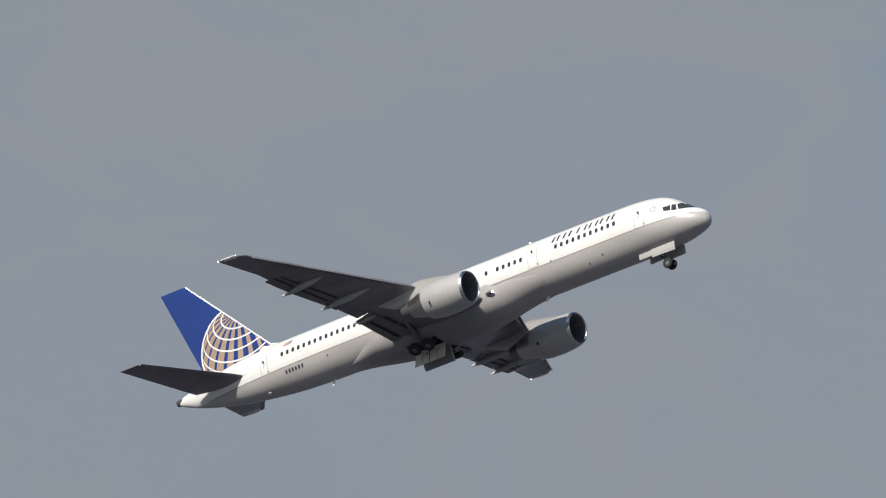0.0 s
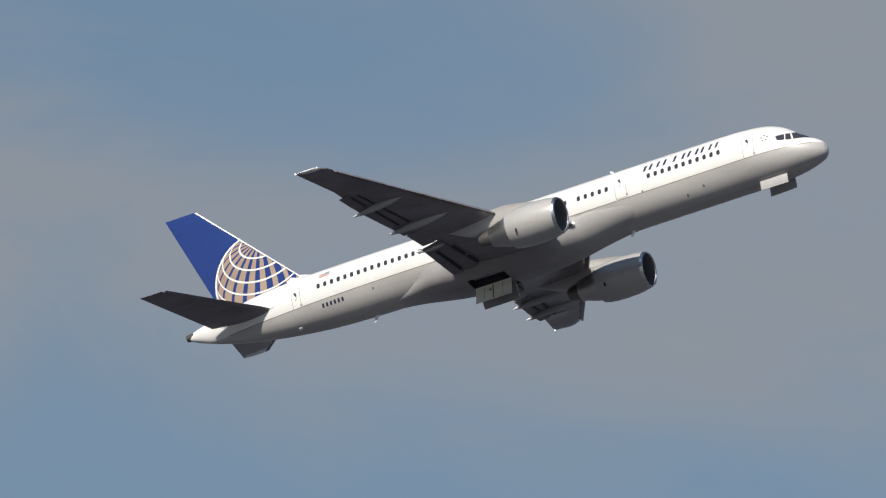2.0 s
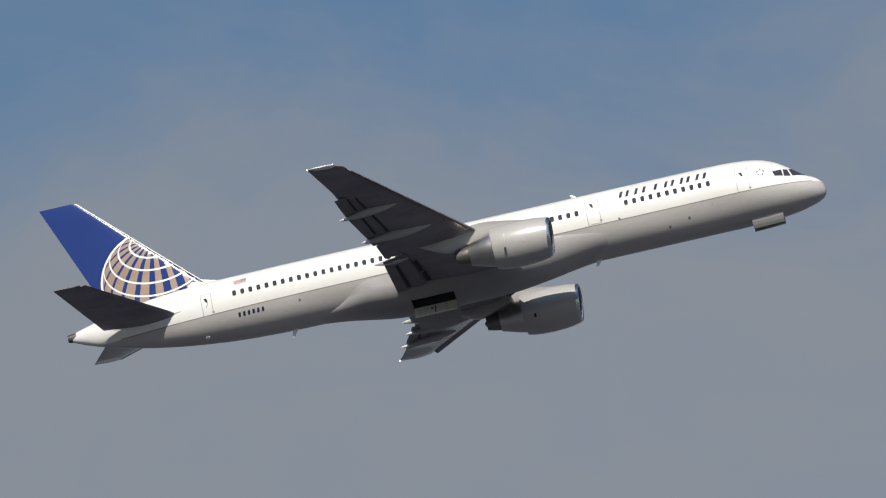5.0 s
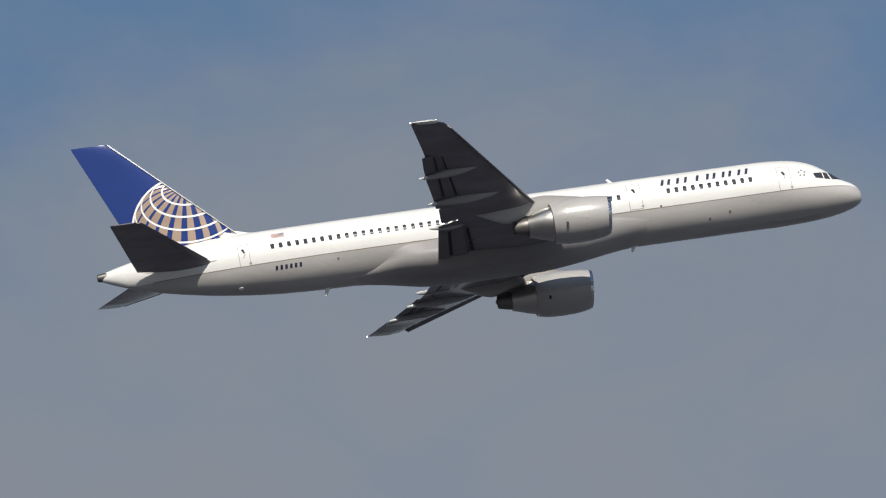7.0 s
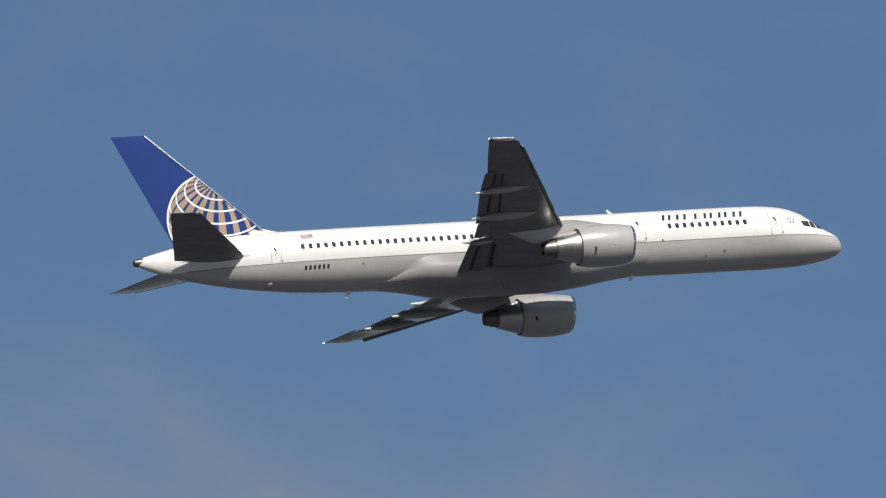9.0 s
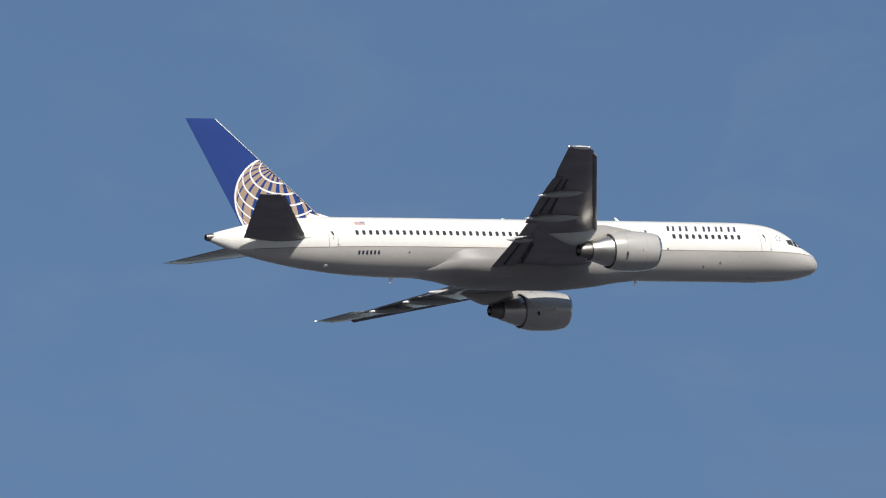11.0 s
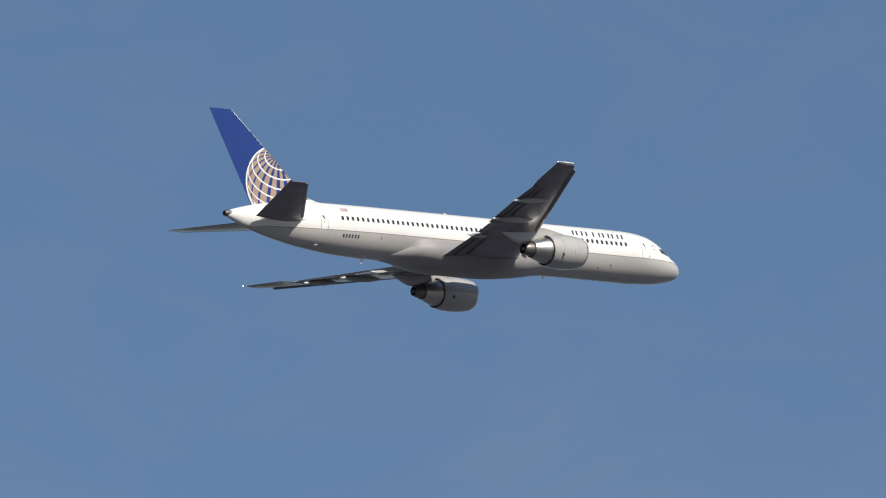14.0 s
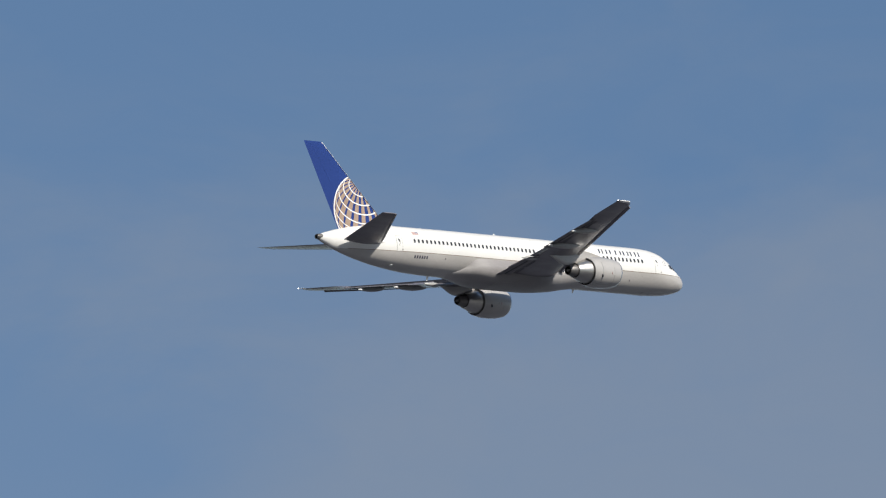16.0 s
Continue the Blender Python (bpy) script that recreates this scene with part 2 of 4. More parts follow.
GEAR = material("gear_grey_enamel", (0.14, 0.14, 0.16), 0.4, vary=0.06, grime=0.15)
RED = material("flag_red_paint", (0.50, 0.33, 0.31), 0.4)


def lamp_material(name, colour, strength):
    m = bpy.data.materials.new(name)
    m.use_nodes = True
    b = m.node_tree.nodes["Principled BSDF"]
    b.inputs["Base Color"].default_value = (*colour, 1)
    b.inputs["Emission Color"].default_value = (*colour, 1)
    b.inputs["Emission Strength"].default_value = strength
    return m


STROBE = lamp_material("position_light_lens", (1.0, 0.96, 0.9), 3.0)


# ---- ground ----
def build_ground():
    bm = bmesh.new()
    rings = [0, 300, 900, 2000, 4200, 9000, 20000, 40000]
    prev = None
    for r in rings[1:]:
        ring = [bm.verts.new((r * math.cos(a), r * math.sin(a), 0)) for a in (math.tau * k / 48 for k in range(48))]
        for k in range(48):
            if prev:
                bm.faces.new((prev[k], ring[k], ring[(k + 1) % 48], prev[(k + 1) % 48]))
        if not prev:
            bm.faces.new(ring)
        prev = ring
    m = bpy.data.materials.new("airfield_grass_and_paving")
    m.use_nodes = True
    nt = m.node_tree
    b = nt.nodes["Principled BSDF"]
    tc = nt.nodes.new("ShaderNodeTexCoord")
    big = nt.nodes.new("ShaderNodeTexNoise")
    big.inputs["Scale"].default_value, big.inputs["Detail"].default_value = 0.006, 8
    fine = nt.nodes.new("ShaderNodeTexNoise")
    fine.inputs["Scale"].default_value, fine.inputs["Detail"].default_value = 1.3, 6
    add = nt.nodes.new("ShaderNodeMath")
    add.operation = "MULTIPLY_ADD"
    add.inputs[1].default_value = 0.25
    for n in (big, fine):
        nt.links.new(tc.outputs["Object"], n.inputs["Vector"])
    nt.links.new(fine.outputs[0], add.inputs[0])
    nt.links.new(big.outputs[0], add.inputs[2])
    ramp = nt.nodes.new("ShaderNodeValToRGB")
    ramp.color_ramp.elements[0].position, ramp.color_ramp.elements[0].color = 0.45, (0.043, 0.045, 0.056, 1)
    ramp.color_ramp.elements[1].position, ramp.color_ramp.elements[1].color = 0.78, (0.074, 0.078, 0.096, 1)
    nt.links.new(add.outputs[0], ramp.inputs[0])
    nt.links.new(ramp.outputs[0], b.inputs["Base Color"])
    b.inputs["Roughness"].default_value = 0.9
    me = bpy.data.meshes.new("ground")
    bm.to_mesh(me)
    me.materials.append(m)
    tagged(new("ground", me), "flat open grey ground of paving and dull grass", "ground", kind="structure")


build_ground()


# ---- mesh helpers ----
def smooth_table(rows):
    """A smooth curve through (x, value) rows, with no overshoot."""
    rows = sorted(rows)
    xs = [r[0] for r in rows]
    ys = [r[1] for r in rows]
    n = len(xs)
    d = [(ys[k + 1] - ys[k]) / (xs[k + 1] - xs[k]) for k in range(n - 1)]
    s = [d[0]] + [0 if d[k - 1] * d[k] <= 0 else 2 * d[k - 1] * d[k] / (d[k - 1] + d[k]) for k in range(1, n - 1)] + [d[-1]]

    def value(x):
        if x <= xs[0]:
            return ys[0]
        if x >= xs[-1]:
            return ys[-1]
        k = next(i for i in range(n - 1) if x <= xs[i + 1])
        h = xs[k + 1] - xs[k]
        u = (x - xs[k]) / h
        return (ys[k] * (1 + 2 * u) * (1 - u) ** 2 + h * s[k] * u * (1 - u) ** 2
                + ys[k + 1] * u * u * (3 - 2 * u) + h * s[k + 1] * u * u * (u - 1))
    return value


def mesh_of(name, bm, mats, smooth=True, sharp=40):
    bmesh.ops.recalc_face_normals(bm, faces=bm.faces)
    me = bpy.data.meshes.new(name)
    bm.to_mesh(me)
    bm.free()
    for m in mats if isinstance(mats, (list, tuple)) else [mats]:
        me.materials.append(m)
    if smooth:
        me.polygons.foreach_set("use_smooth", [True] * len(me.polygons))
        me.set_sharp_from_angle(angle=radians(sharp))
    return me


def part(name, bm, mats, parent, label="", smooth=True, sharp=40):
    ob = new(name, mesh_of(name, bm, mats, smooth, sharp))
    ob.parent = parent
    return tagged(ob, label)


def share(name, mesh, parent, m, label=""):
    ob = new(name, mesh)
    ob.parent = parent
    ob.matrix_basis = m
    return tagged(ob, label)


def skin_rings(bm, rings, closed=True, cap=True, mat=None):
    """Faces between successive rings of points. Returns the rows of vertices."""
    rows = [[bm.verts.new(p) for p in ring] for ring in rings]
    n = len(rows[0])
    for a, b in zip(rows, rows[1:]):
        for k in range(n if closed else n - 1):
            q = (a[k], a[(k + 1) % n], b[(k + 1) % n], b[k])
            f = bm.faces.new(q)
            if mat:
                f.material_index = mat(k)
    if cap and closed:
        bm.faces.new(rows[0][::-1])
        bm.faces.new(rows[-1])
    return rows


def foil(n=12):
    """A closed section of unit chord, thickness 1 at its thickest: (chord fraction from the nose, height)."""
    up = []
    for k in range(n + 1):
        c = 0.5 * (1 - math.cos(math.pi * k / n))
        t = 5 * (0.2969 * math.sqrt(c) - 0.126 * c - 0.3516 * c * c + 0.2843 * c ** 3 - 0.1015 * c ** 4)
        up.append((c, t))
    return up + [(c, -t) for c, t in up[-2:0:-1]]


def blunt_foil(cut, n=12):
    """The same cut off behind at a fraction of the chord, rescaled to unit length."""
    up = []
    for k in range(n + 1):
        c = cut * 0.5 * (1 - math.cos(math.pi * k / n))
        t = 5 * (0.2969 * math.sqrt(c) - 0.126 * c - 0.3516 * c * c + 0.2843 * c ** 3 - 0.1015 * c ** 4)
        up.append((c / cut, t))
    return up + [(c, -t) for c, t in up[::-1][:-1]]


def box(bm, x0, x1, y0, y1, z0, z1, bevel=0.0):
    vs = bmesh.ops.create_cube(bm, size=1.0)["verts"]
    for v in vs:
        v.co = Vector(((x0 + x1) / 2 + v.co.x * (x1 - x0), (y0 + y1) / 2 + v.co.y * (y1 - y0), (z0 + z1) / 2 + v.co.z * (z1 - z0)))
    if bevel:
        es = list({e for v in vs for e in v.link_edges})
        bmesh.ops.bevel(bm, geom=es, offset=bevel, segments=2, affect="EDGES")
    return vs


def tube(bm, a, b, r0, r1=None, n=14):
    a, b = Vector(a), Vector(b)
    q = (b - a).to_track_quat("Z", "Y")
    rings = []
    for p, r in ((a, r0), (b, r0 if r1 is None else r1)):
        rings.append([p + q @ Vector((r * math.cos(t), r * math.sin(t), 0)) for t in (math.tau * k / n for k in range(n))])
    skin_rings(bm, rings)


def lathe(bm, rows, centre=(0, 0, 0), n=48, tilt=0.0, cap=False):
    """A shape of revolution about the x axis from (x, radius) rows; tilt leans the front rings back at the foot."""
    rings = []
    for x, r, *t in rows:
        lean = t[0] if t else 0
        rings.append([(centre[0] + x + lean * math.sin(a) * r, centre[1] + r * math.cos(a), centre[2] + r * math.sin(a))
                      for a in (math.tau * k / n for k in range(n))])
    return skin_rings(bm, rings, cap=cap)


# ---- the airliner ----
# its own space: x forward with the nose at 22, y to port, z up from the middle of the cabin
airliner = tagged(new("airliner"), "white and grey twin-engine jet airliner with blue tail, climbing", "airplane")
airliner.empty_display_size = 2

TOP = smooth_table([(22, -.82), (21.93, -.5), (21.7, -.17), (21.3, .10), (20.9, .29), (20.5, .60), (20, 1.0), (19.5, 1.36), (19.05, 1.61),
                    (18.3, 1.88), (17.3, 2.04), (16, 2.12), (14, 2.14), (-10, 2.14), (-16, 2.12), (-19, 1.98), (-22, 1.56), (-24, 1.12), (-25, .84)])
FOOT = smooth_table([(22, -.9), (21.93, -1.14), (21.7, -1.36), (21.3, -1.53), (20, -1.82), (19, -1.93), (17.5, -2.0), (16, -2.03), (-8, -2.03),
                     (-11, -2.01), (-14, -1.91), (-17.6, -1.56), (-20, -1.16), (-22, -.72), (-24, -.08), (-25, .36)])
WIDE = smooth_table([(22, .03), (21.93, .31), (21.7, .59), (21.3, .87), (20.5, 1.21), (20, 1.37), (19, 1.6), (18, 1.76), (17, 1.85), (16, 1.88),
                     (-9, 1.88), (-14, 1.76), (-18, 1.38), (-21, .95), (-23.5, .5), (-25, .24)])
WAIST = smooth_table([(22, -.86), (21, -.72), (19.5, -.42), (17, .0), (15, .2), (-12, .2), (-18, .28), (-22, .5), (-25, .6)])
PAINT_LINE = smooth_table([(22, -.42), (21.3, -.38), (20, -.40), (17, -.43), (10, -.43), (-14, -.43), (-20, -.37), (-25, -.3)])


def skin(x, z, side=-1, off=0.0):
    """The point of the fuselage's skin at station x and height z, moved out by off. side -1: starboard."""
    c, w = WAIST(x), WIDE(x)
    b = TOP(x) - c if z > c else c - FOOT(x)
    u = max(-0.999, min(0.999, (z - c) / b))
    y = w * math.sqrt(1 - u * u)
    nrm = Vector((0, y / (w * w), (z - c) / (b * b))).normalized()
    p = Vector((x, y, z)) + nrm * off
    return Vector((p.x, side * p.y, p.z))


def skin_patch(bm, outline, side=-1, off=0.012, deep=0.03, cuts=1):
    """A thin plate that follows the skin: outline as four (x, z) corners, cut into strips."""
    (ax, az), (bx, bz), (cx, cz), (dx, dz) = outline
    n = cuts
    outer, inner = [], []
    for i in range(n + 1):
        v = i / n
        ro, ri = [], []
        for j in range(n + 1):
            u = j / n
            x = (ax * (1 - u) + bx * u) * (1 - v) + (dx * (1 - u) + cx * u) * v
            z = (az * (1 - u) + bz * u) * (1 - v) + (dz * (1 - u) + cz * u) * v
            ro.append(bm.verts.new(skin(x, z, side, off)))
            ri.append(bm.verts.new(skin(x, z, side, off - deep)))
        outer.append(ro), inner.append(ri)
    for i in range(n):
        for j in range(n):
            bm.faces.new((outer[i][j], outer[i][j + 1], outer[i + 1][j + 1], outer[i + 1][j]))
    rim_o = outer[0] + [r[-1] for r in outer[1:]] + outer[-1][-2::-1] + [r[0] for r in outer[-2:0:-1]]
    rim_i = inner[0] + [r[-1] for r in inner[1:]] + inner[-1][-2::-1] + [r[0] for r in inner[-2:0:-1]]
    for k in range(len(rim_o)):
        q = (k + 1) % len(rim_o)
        bm.faces.new((rim_o[k], rim_o[q], rim_i[q], rim_i[k]))


def build_fuselage():
    xs = [22, 21.985, 21.93, 21.85, 21.7, 21.5, 21.3, 21.1, 20.9, 20.7, 20.5, 20.25, 20, 19.75, 19.5, 19.25, 19, 18.6, 18.2, 17.8, 17.4, 17, 16.5, 16, 15]
    xs += [15 - k for k in range(1, 24)] + [-8.5 - .75 * k for k in range(1, 23)]
    low, high = 10, 18
    rings = []
    for x in xs:
        c, w, t, f, p = WAIST(x), WIDE(x), TOP(x), FOOT(x), PAINT_LINE(x)
        b = (t - c) if p > c else (c - f)
        mid = math.asin(max(-.97, min(.97, (p - c) / b)))
        half = []
        for k in range(low + high + 1):
            a = -math.pi / 2 + (mid + math.pi / 2) * k / low if k <= low else mid + (math.pi / 2 - mid) * (k - low) / high
            half.append((w * math.cos(a), c + math.sin(a) * ((t - c) if a > 0 else (c - f))))
        ring = [(x, -y, z) for y, z in half] + [(x, y, z) for y, z in half[-2:0:-1]]
        rings.append(ring)
    n = len(rings[0])

    def paint(k):
        return 1 if k < low or k >= n - low else 0
    bm = bmesh.new()
    skin_rings(bm, rings, mat=paint)
    body = part("fuselage", bm, [WHITE, GREY], airliner, "white upper and grey lower fuselage", sharp=60)

    # thin gold line between the two paints
    for side in (-1, 1):
        bm = bmesh.new()
        stations = [x for x in xs if 21.3 >= x >= -22]
        rows = []
        for x in stations:
            p = PAINT_LINE(x)
            rows.append([skin(x, p - .022, side, -.01), skin(x, p - .022, side, .006), skin(x, p + .022, side, .006), skin(x, p + .022, side, -.01)])
        skin_rings(bm, rows)
        part("stripe", bm, GOLD, body, "thin gold cheat line")

    # cabin windows: one mesh for each side
    def window_mesh(side, at=0.0):
        bm = bmesh.new()
        pts = []
        for k in range(16):
            a = math.tau * k / 16
            pts.append((.125 * math.copysign(abs(math.cos(a)) ** .55, math.cos(a)), .18 * math.copysign(abs(math.sin(a)) ** .55, math.sin(a))))
        rings = []
        for grow, off in ((1.28, -.02), (1.28, .010), (1.0, .012), (.96, .004)):
            rings.append([skin(at + x * grow, .56 + z * grow, side, off) - Vector((at, 0, 0)) for x, z in pts])
        rows = skin_rings(bm, rings, cap=False)
        pane = rows[-1]
        for i in range(-4, 4):
            quad = [pane[i % 16], pane[(i + 1) % 16], pane[(7 - i) % 16], pane[(8 - i) % 16]]
            bm.faces.new(list(dict.fromkeys(quad)))
        for q in bm.faces:
            q.material_index = 0 if all(v in rows[2] or v in rows[3] for v in q.verts) else 1
        return mesh_of("cabin_window", bm, [GLASS, WHITE], False)
    stations = [15.11 - .511 * k for k in range(11)] + [6.91 - .5125 * k for k in range(5)] + [3.86] + [-14.55 + .511 * k for k in range(31)]
    for side in (-1, 1):
        me = window_mesh(side)
        for x in stations:
            share("cabin_window", me if -8 < x < 9 else window_mesh(side, x), body, pose(x, 0, 0))

    # flight deck windows
    decks = (((19.06, .56), (19.60, .62), (19.66, .16), (19.17, .22)),
             ((19.69, .64), (19.95, .62), (20.10, .09), (19.72, .13)),
             ((20.02, .62), (20.24, TOP(20.24) - .01), (21.12, TOP(21.12) - .01), (20.22, .09)))
    for side in (-1, 1):
        for o in decks:
            bm = bmesh.new()
            skin_patch(bm, o, side, .010, .03, 4)
            part("windshield", bm, GLASS, body, "dark flight deck pane")

    # doors: a proud panel within a seam, with a small window and a handle recess
    for side in (-1, 1):
        for x0, x1, z0, z1, lean in ((16.80, 17.60, -.43, 1.20, 0), (7.48, 8.32, -.36, 1.42, 0), (-16.68, -16.0, -.43, .98, 0)):
            bm = bmesh.new()
            skin_patch(bm, ((x0, z0), (x1, z0), (x1, z1), (x0, z1)), side, .006, .03, 8)
            seam = part("door", bm, SEAM, body, "cabin door with thin grey seam")
            bm = bmesh.new()
            skin_patch(bm, ((x0 + .035, z0 + .035), (x1 - .035, z0 + .035), (x1 - .035, z1 - .035), (x0 + .035, z1 - .035)), side, .012, .03, 8)
            part("door_panel", bm, WHITE, seam)
            bm = bmesh.new()
            xm, zm = (x0 + x1) / 2, z0 + (z1 - z0) * .70
            skin_patch(bm, ((xm - .02, zm - .17), (xm + .09, zm - .17), (xm + .02, zm + .12), (xm - .17, zm + .12)), side, .018, .02, 3)
            part("door_window", bm, GLASS, seam, "small dark door window")
            bm = bmesh.new()
            skin_patch(bm, ((xm - .10, zm - .48), (xm - .04, zm - .48), (xm + .10, zm - .22), (xm + .04, zm - .22)), side, .018, .02, 2)
            part("door_handle", bm, SEAM, seam, "grey recessed door handle")
            bm = bmesh.new()
            skin_patch(bm, ((x1 - .10, z0 + .10), (x1 + .05, z0 + .10), (x1 + .05, z0 + .22), (x1 - .10, z0 + .22)), side, .018, .02, 2)
            part("door_hinge", bm, SEAM, seam)

    # markings: plain slanted bars in place of the name, small bars for the registration
    bars = []
    for x0, x1 in ((9.60, 10.18), (10.56, 11.22), (11.78, 11.95), (12.42, 13.0), (13.40, 13.98), (14.38, 15.0)):
        if x1 - x0 < .3:
            bars.append((x0, x1))
        else:
            bars += [(x0, x0 + .17), (x1 - .17, x1)]
    for x0, x1 in bars:
        bm = bmesh.new()
        skin_patch(bm, ((x0, .98), (x1, .98), (x1 + .14, 1.43), (x0 + .14, 1.43)), -1, .009, .02, 4)
        part("marking_bar", bm, NAVY, body, "navy blue slanted bar")
    for k in range(6):
        x0 = -14.58 + k * .295
        bm = bmesh.new()
        skin_patch(bm, ((x0, -.93), (x0 + .15, -.93), (x0 + .18, -.68), (x0 + .03, -.68)), -1, .009, .02, 2)
        part("registration_bar", bm, NAVY, body, "small dark bar")
    # flag of thin bars
    for k in range(5):
        z0 = 1.14 + k * .065
        bm = bmesh.new()
        skin_patch(bm, ((-14.5, z0), (-13.72, z0), (-13.72, z0 + .045), (-14.5, z0 + .045)), -1, .008, .02, 3)
        part("flag_stripe", bm, RED, body, "red flag stripe")
    bm = bmesh.new()
    skin_patch(bm, ((-14.05, 1.30), (-13.70, 1.30), (-13.70, 1.46), (-14.05, 1.46)), -1, .012, .02, 3)
    part("flag_canton", bm, material("flag_blue_paint", (0.25, 0.26, 0.33), 0.4), body, "blue flag corner")
    # ring of small marks behind the flight deck
    for k in range(5):
        a = math.tau * k / 5 + .3
        x0, z0 = 18.35 + .2 * math.cos(a), .62 + .2 * math.sin(a)
        bm = bmesh.new()
        skin_patch(bm, ((x0 - .045, z0 - .045), (x0 + .045, z0 - .045), (x0 + .045, z0 + .045), (x0 - .045, z0 + .045)), -1, .009, .02, 2)
        part("emblem_mark", bm, NAVY, body, "small dark emblem mark")
    # ports and vents on the lower side
    for x0, z0, r in ((13.57, -1.19, .09), (12.3, -1.42, .08), (15.1, -.75, .05), (-10.7, -.80, .08), (9.4, -.35, .07), (-6.8, -.98, .05)):
        bm = bmesh.new()
        rings = []
        for grow, off in ((1, -.02), (1, .006), (.8, .009)):
            rings.append([skin(x0 + r * grow * math.cos(a), z0 + r * grow * math.sin(a), -1, off) for a in (math.tau * k / 12 for k in range(12))])
        skin_rings(bm, rings)
        part("port", bm, FLAP if r > .06 else SEAM, body, "small round skin port")
    # blade antennas: crown, belly, tail
    for x0, z0, h, lean, mat in ((6.95, TOP(6.9) - .03, .36, -.3, WHITE), (7.6, FOOT(7.5) + .03, -.40, -.2, LINE), (-11.4, FOOT(-11.4) + .03, -.50, -.25, WHITE),
                                 (-2.0, TOP(-2) - .03, .2, -.2, WHITE)):
        bm = bmesh.new()
        prof = foil(6)
        rings = []
        for u, c, t in ((0, .34, .07), (.55, .24, .05), (.93, .17, .04), (1.0, .10, .02)):
            rings.append([(x0 + lean * u - c * (f - .5), t * 1.2 * w, z0 + h * u) for f, w in prof])
        skin_rings(bm, rings)
        part("antenna", bm, mat, body, "white blade antenna")
    # outflow vent, tail skid, auxiliary power exhaust
    bm = bmesh.new()
    rings = []
    for grow, off in ((1, -.02), (1, .03), (.5, .05)):
        rings.append([skin(-16.75 + .15 * grow * math.cos(a), -1.50 + .06 * grow * math.sin(a), -1, off) for a in (math.tau * k / 16 for k in range(16))])
    skin_rings(bm, rings)
    part("outflow_vent", bm, LINE, body, "small bright oval vent")
    bm = bmesh.new()
    lathe(bm, [(-24.6, .30), (-25.05, .26), (-25.25, .22), (-25.25, .15), (-24.9, .13)], (0, 0, .62), 20)
    part("tail_exhaust", bm, SOOT, body, "dark round exhaust in the tail cone")
    return body


fuselage = build_fuselage()


# wing to body fairing with the wheel wells
BAY_X0, BAY_X1, BAY_Y0, BAY_Y1 = -4.05, -1.4, 0.30, 1.505
F_WIDE = smooth_table([(8.4, 1.66), (6.5, 1.74), (5.2, 1.80), (4.4, 1.86), (3.6, 1.94), (2.8, 2.05), (2, 2.12), (1, 2.15), (-4.6, 2.15), (-5.6, 2.09), (-6.3, 1.97), (-7.0, 1.74), (-7.8, 1.42), (-8.8, 1.05), (-10.2, .7)])
F_FOOT = smooth_table([(8.4, -1.93), (7.2, -2.04), (6.2, -2.17), (5.2, -2.34), (4.2, -2.48), (3.2, -2.56), (2, -2.60), (-4, -2.60), (-5.2, -2.52), (-6.6, -2.34), (-7.8, -2.2), (-9.0, -2.06), (-10.2, -1.94)])
F_TOP = smooth_table([(8.4, -.6), (5.2, -.62), (4.2, -.72), (3.2, -1.0), (2, -1.22), (-4, -1.26), (-6.2, -1.24), (-7.6, -1.26), (-9.0, -1.52), (-10.2, -1.83)])
F_ROUND = smooth_table([(-8, 2.2), (-4.5, 2.7), (1, 2.7), (3, 2.3), (5.2, 2.0)])


def fairing_point(x, f, side):
    hw, zb, zt = F_WIDE(x), F_FOOT(x), F_TOP(x)
    return Vector((x, side * hw * f, zt - (zt - zb) * (max(0, 1 - f ** F_ROUND(x))) ** (1 / F_ROUND(x))))


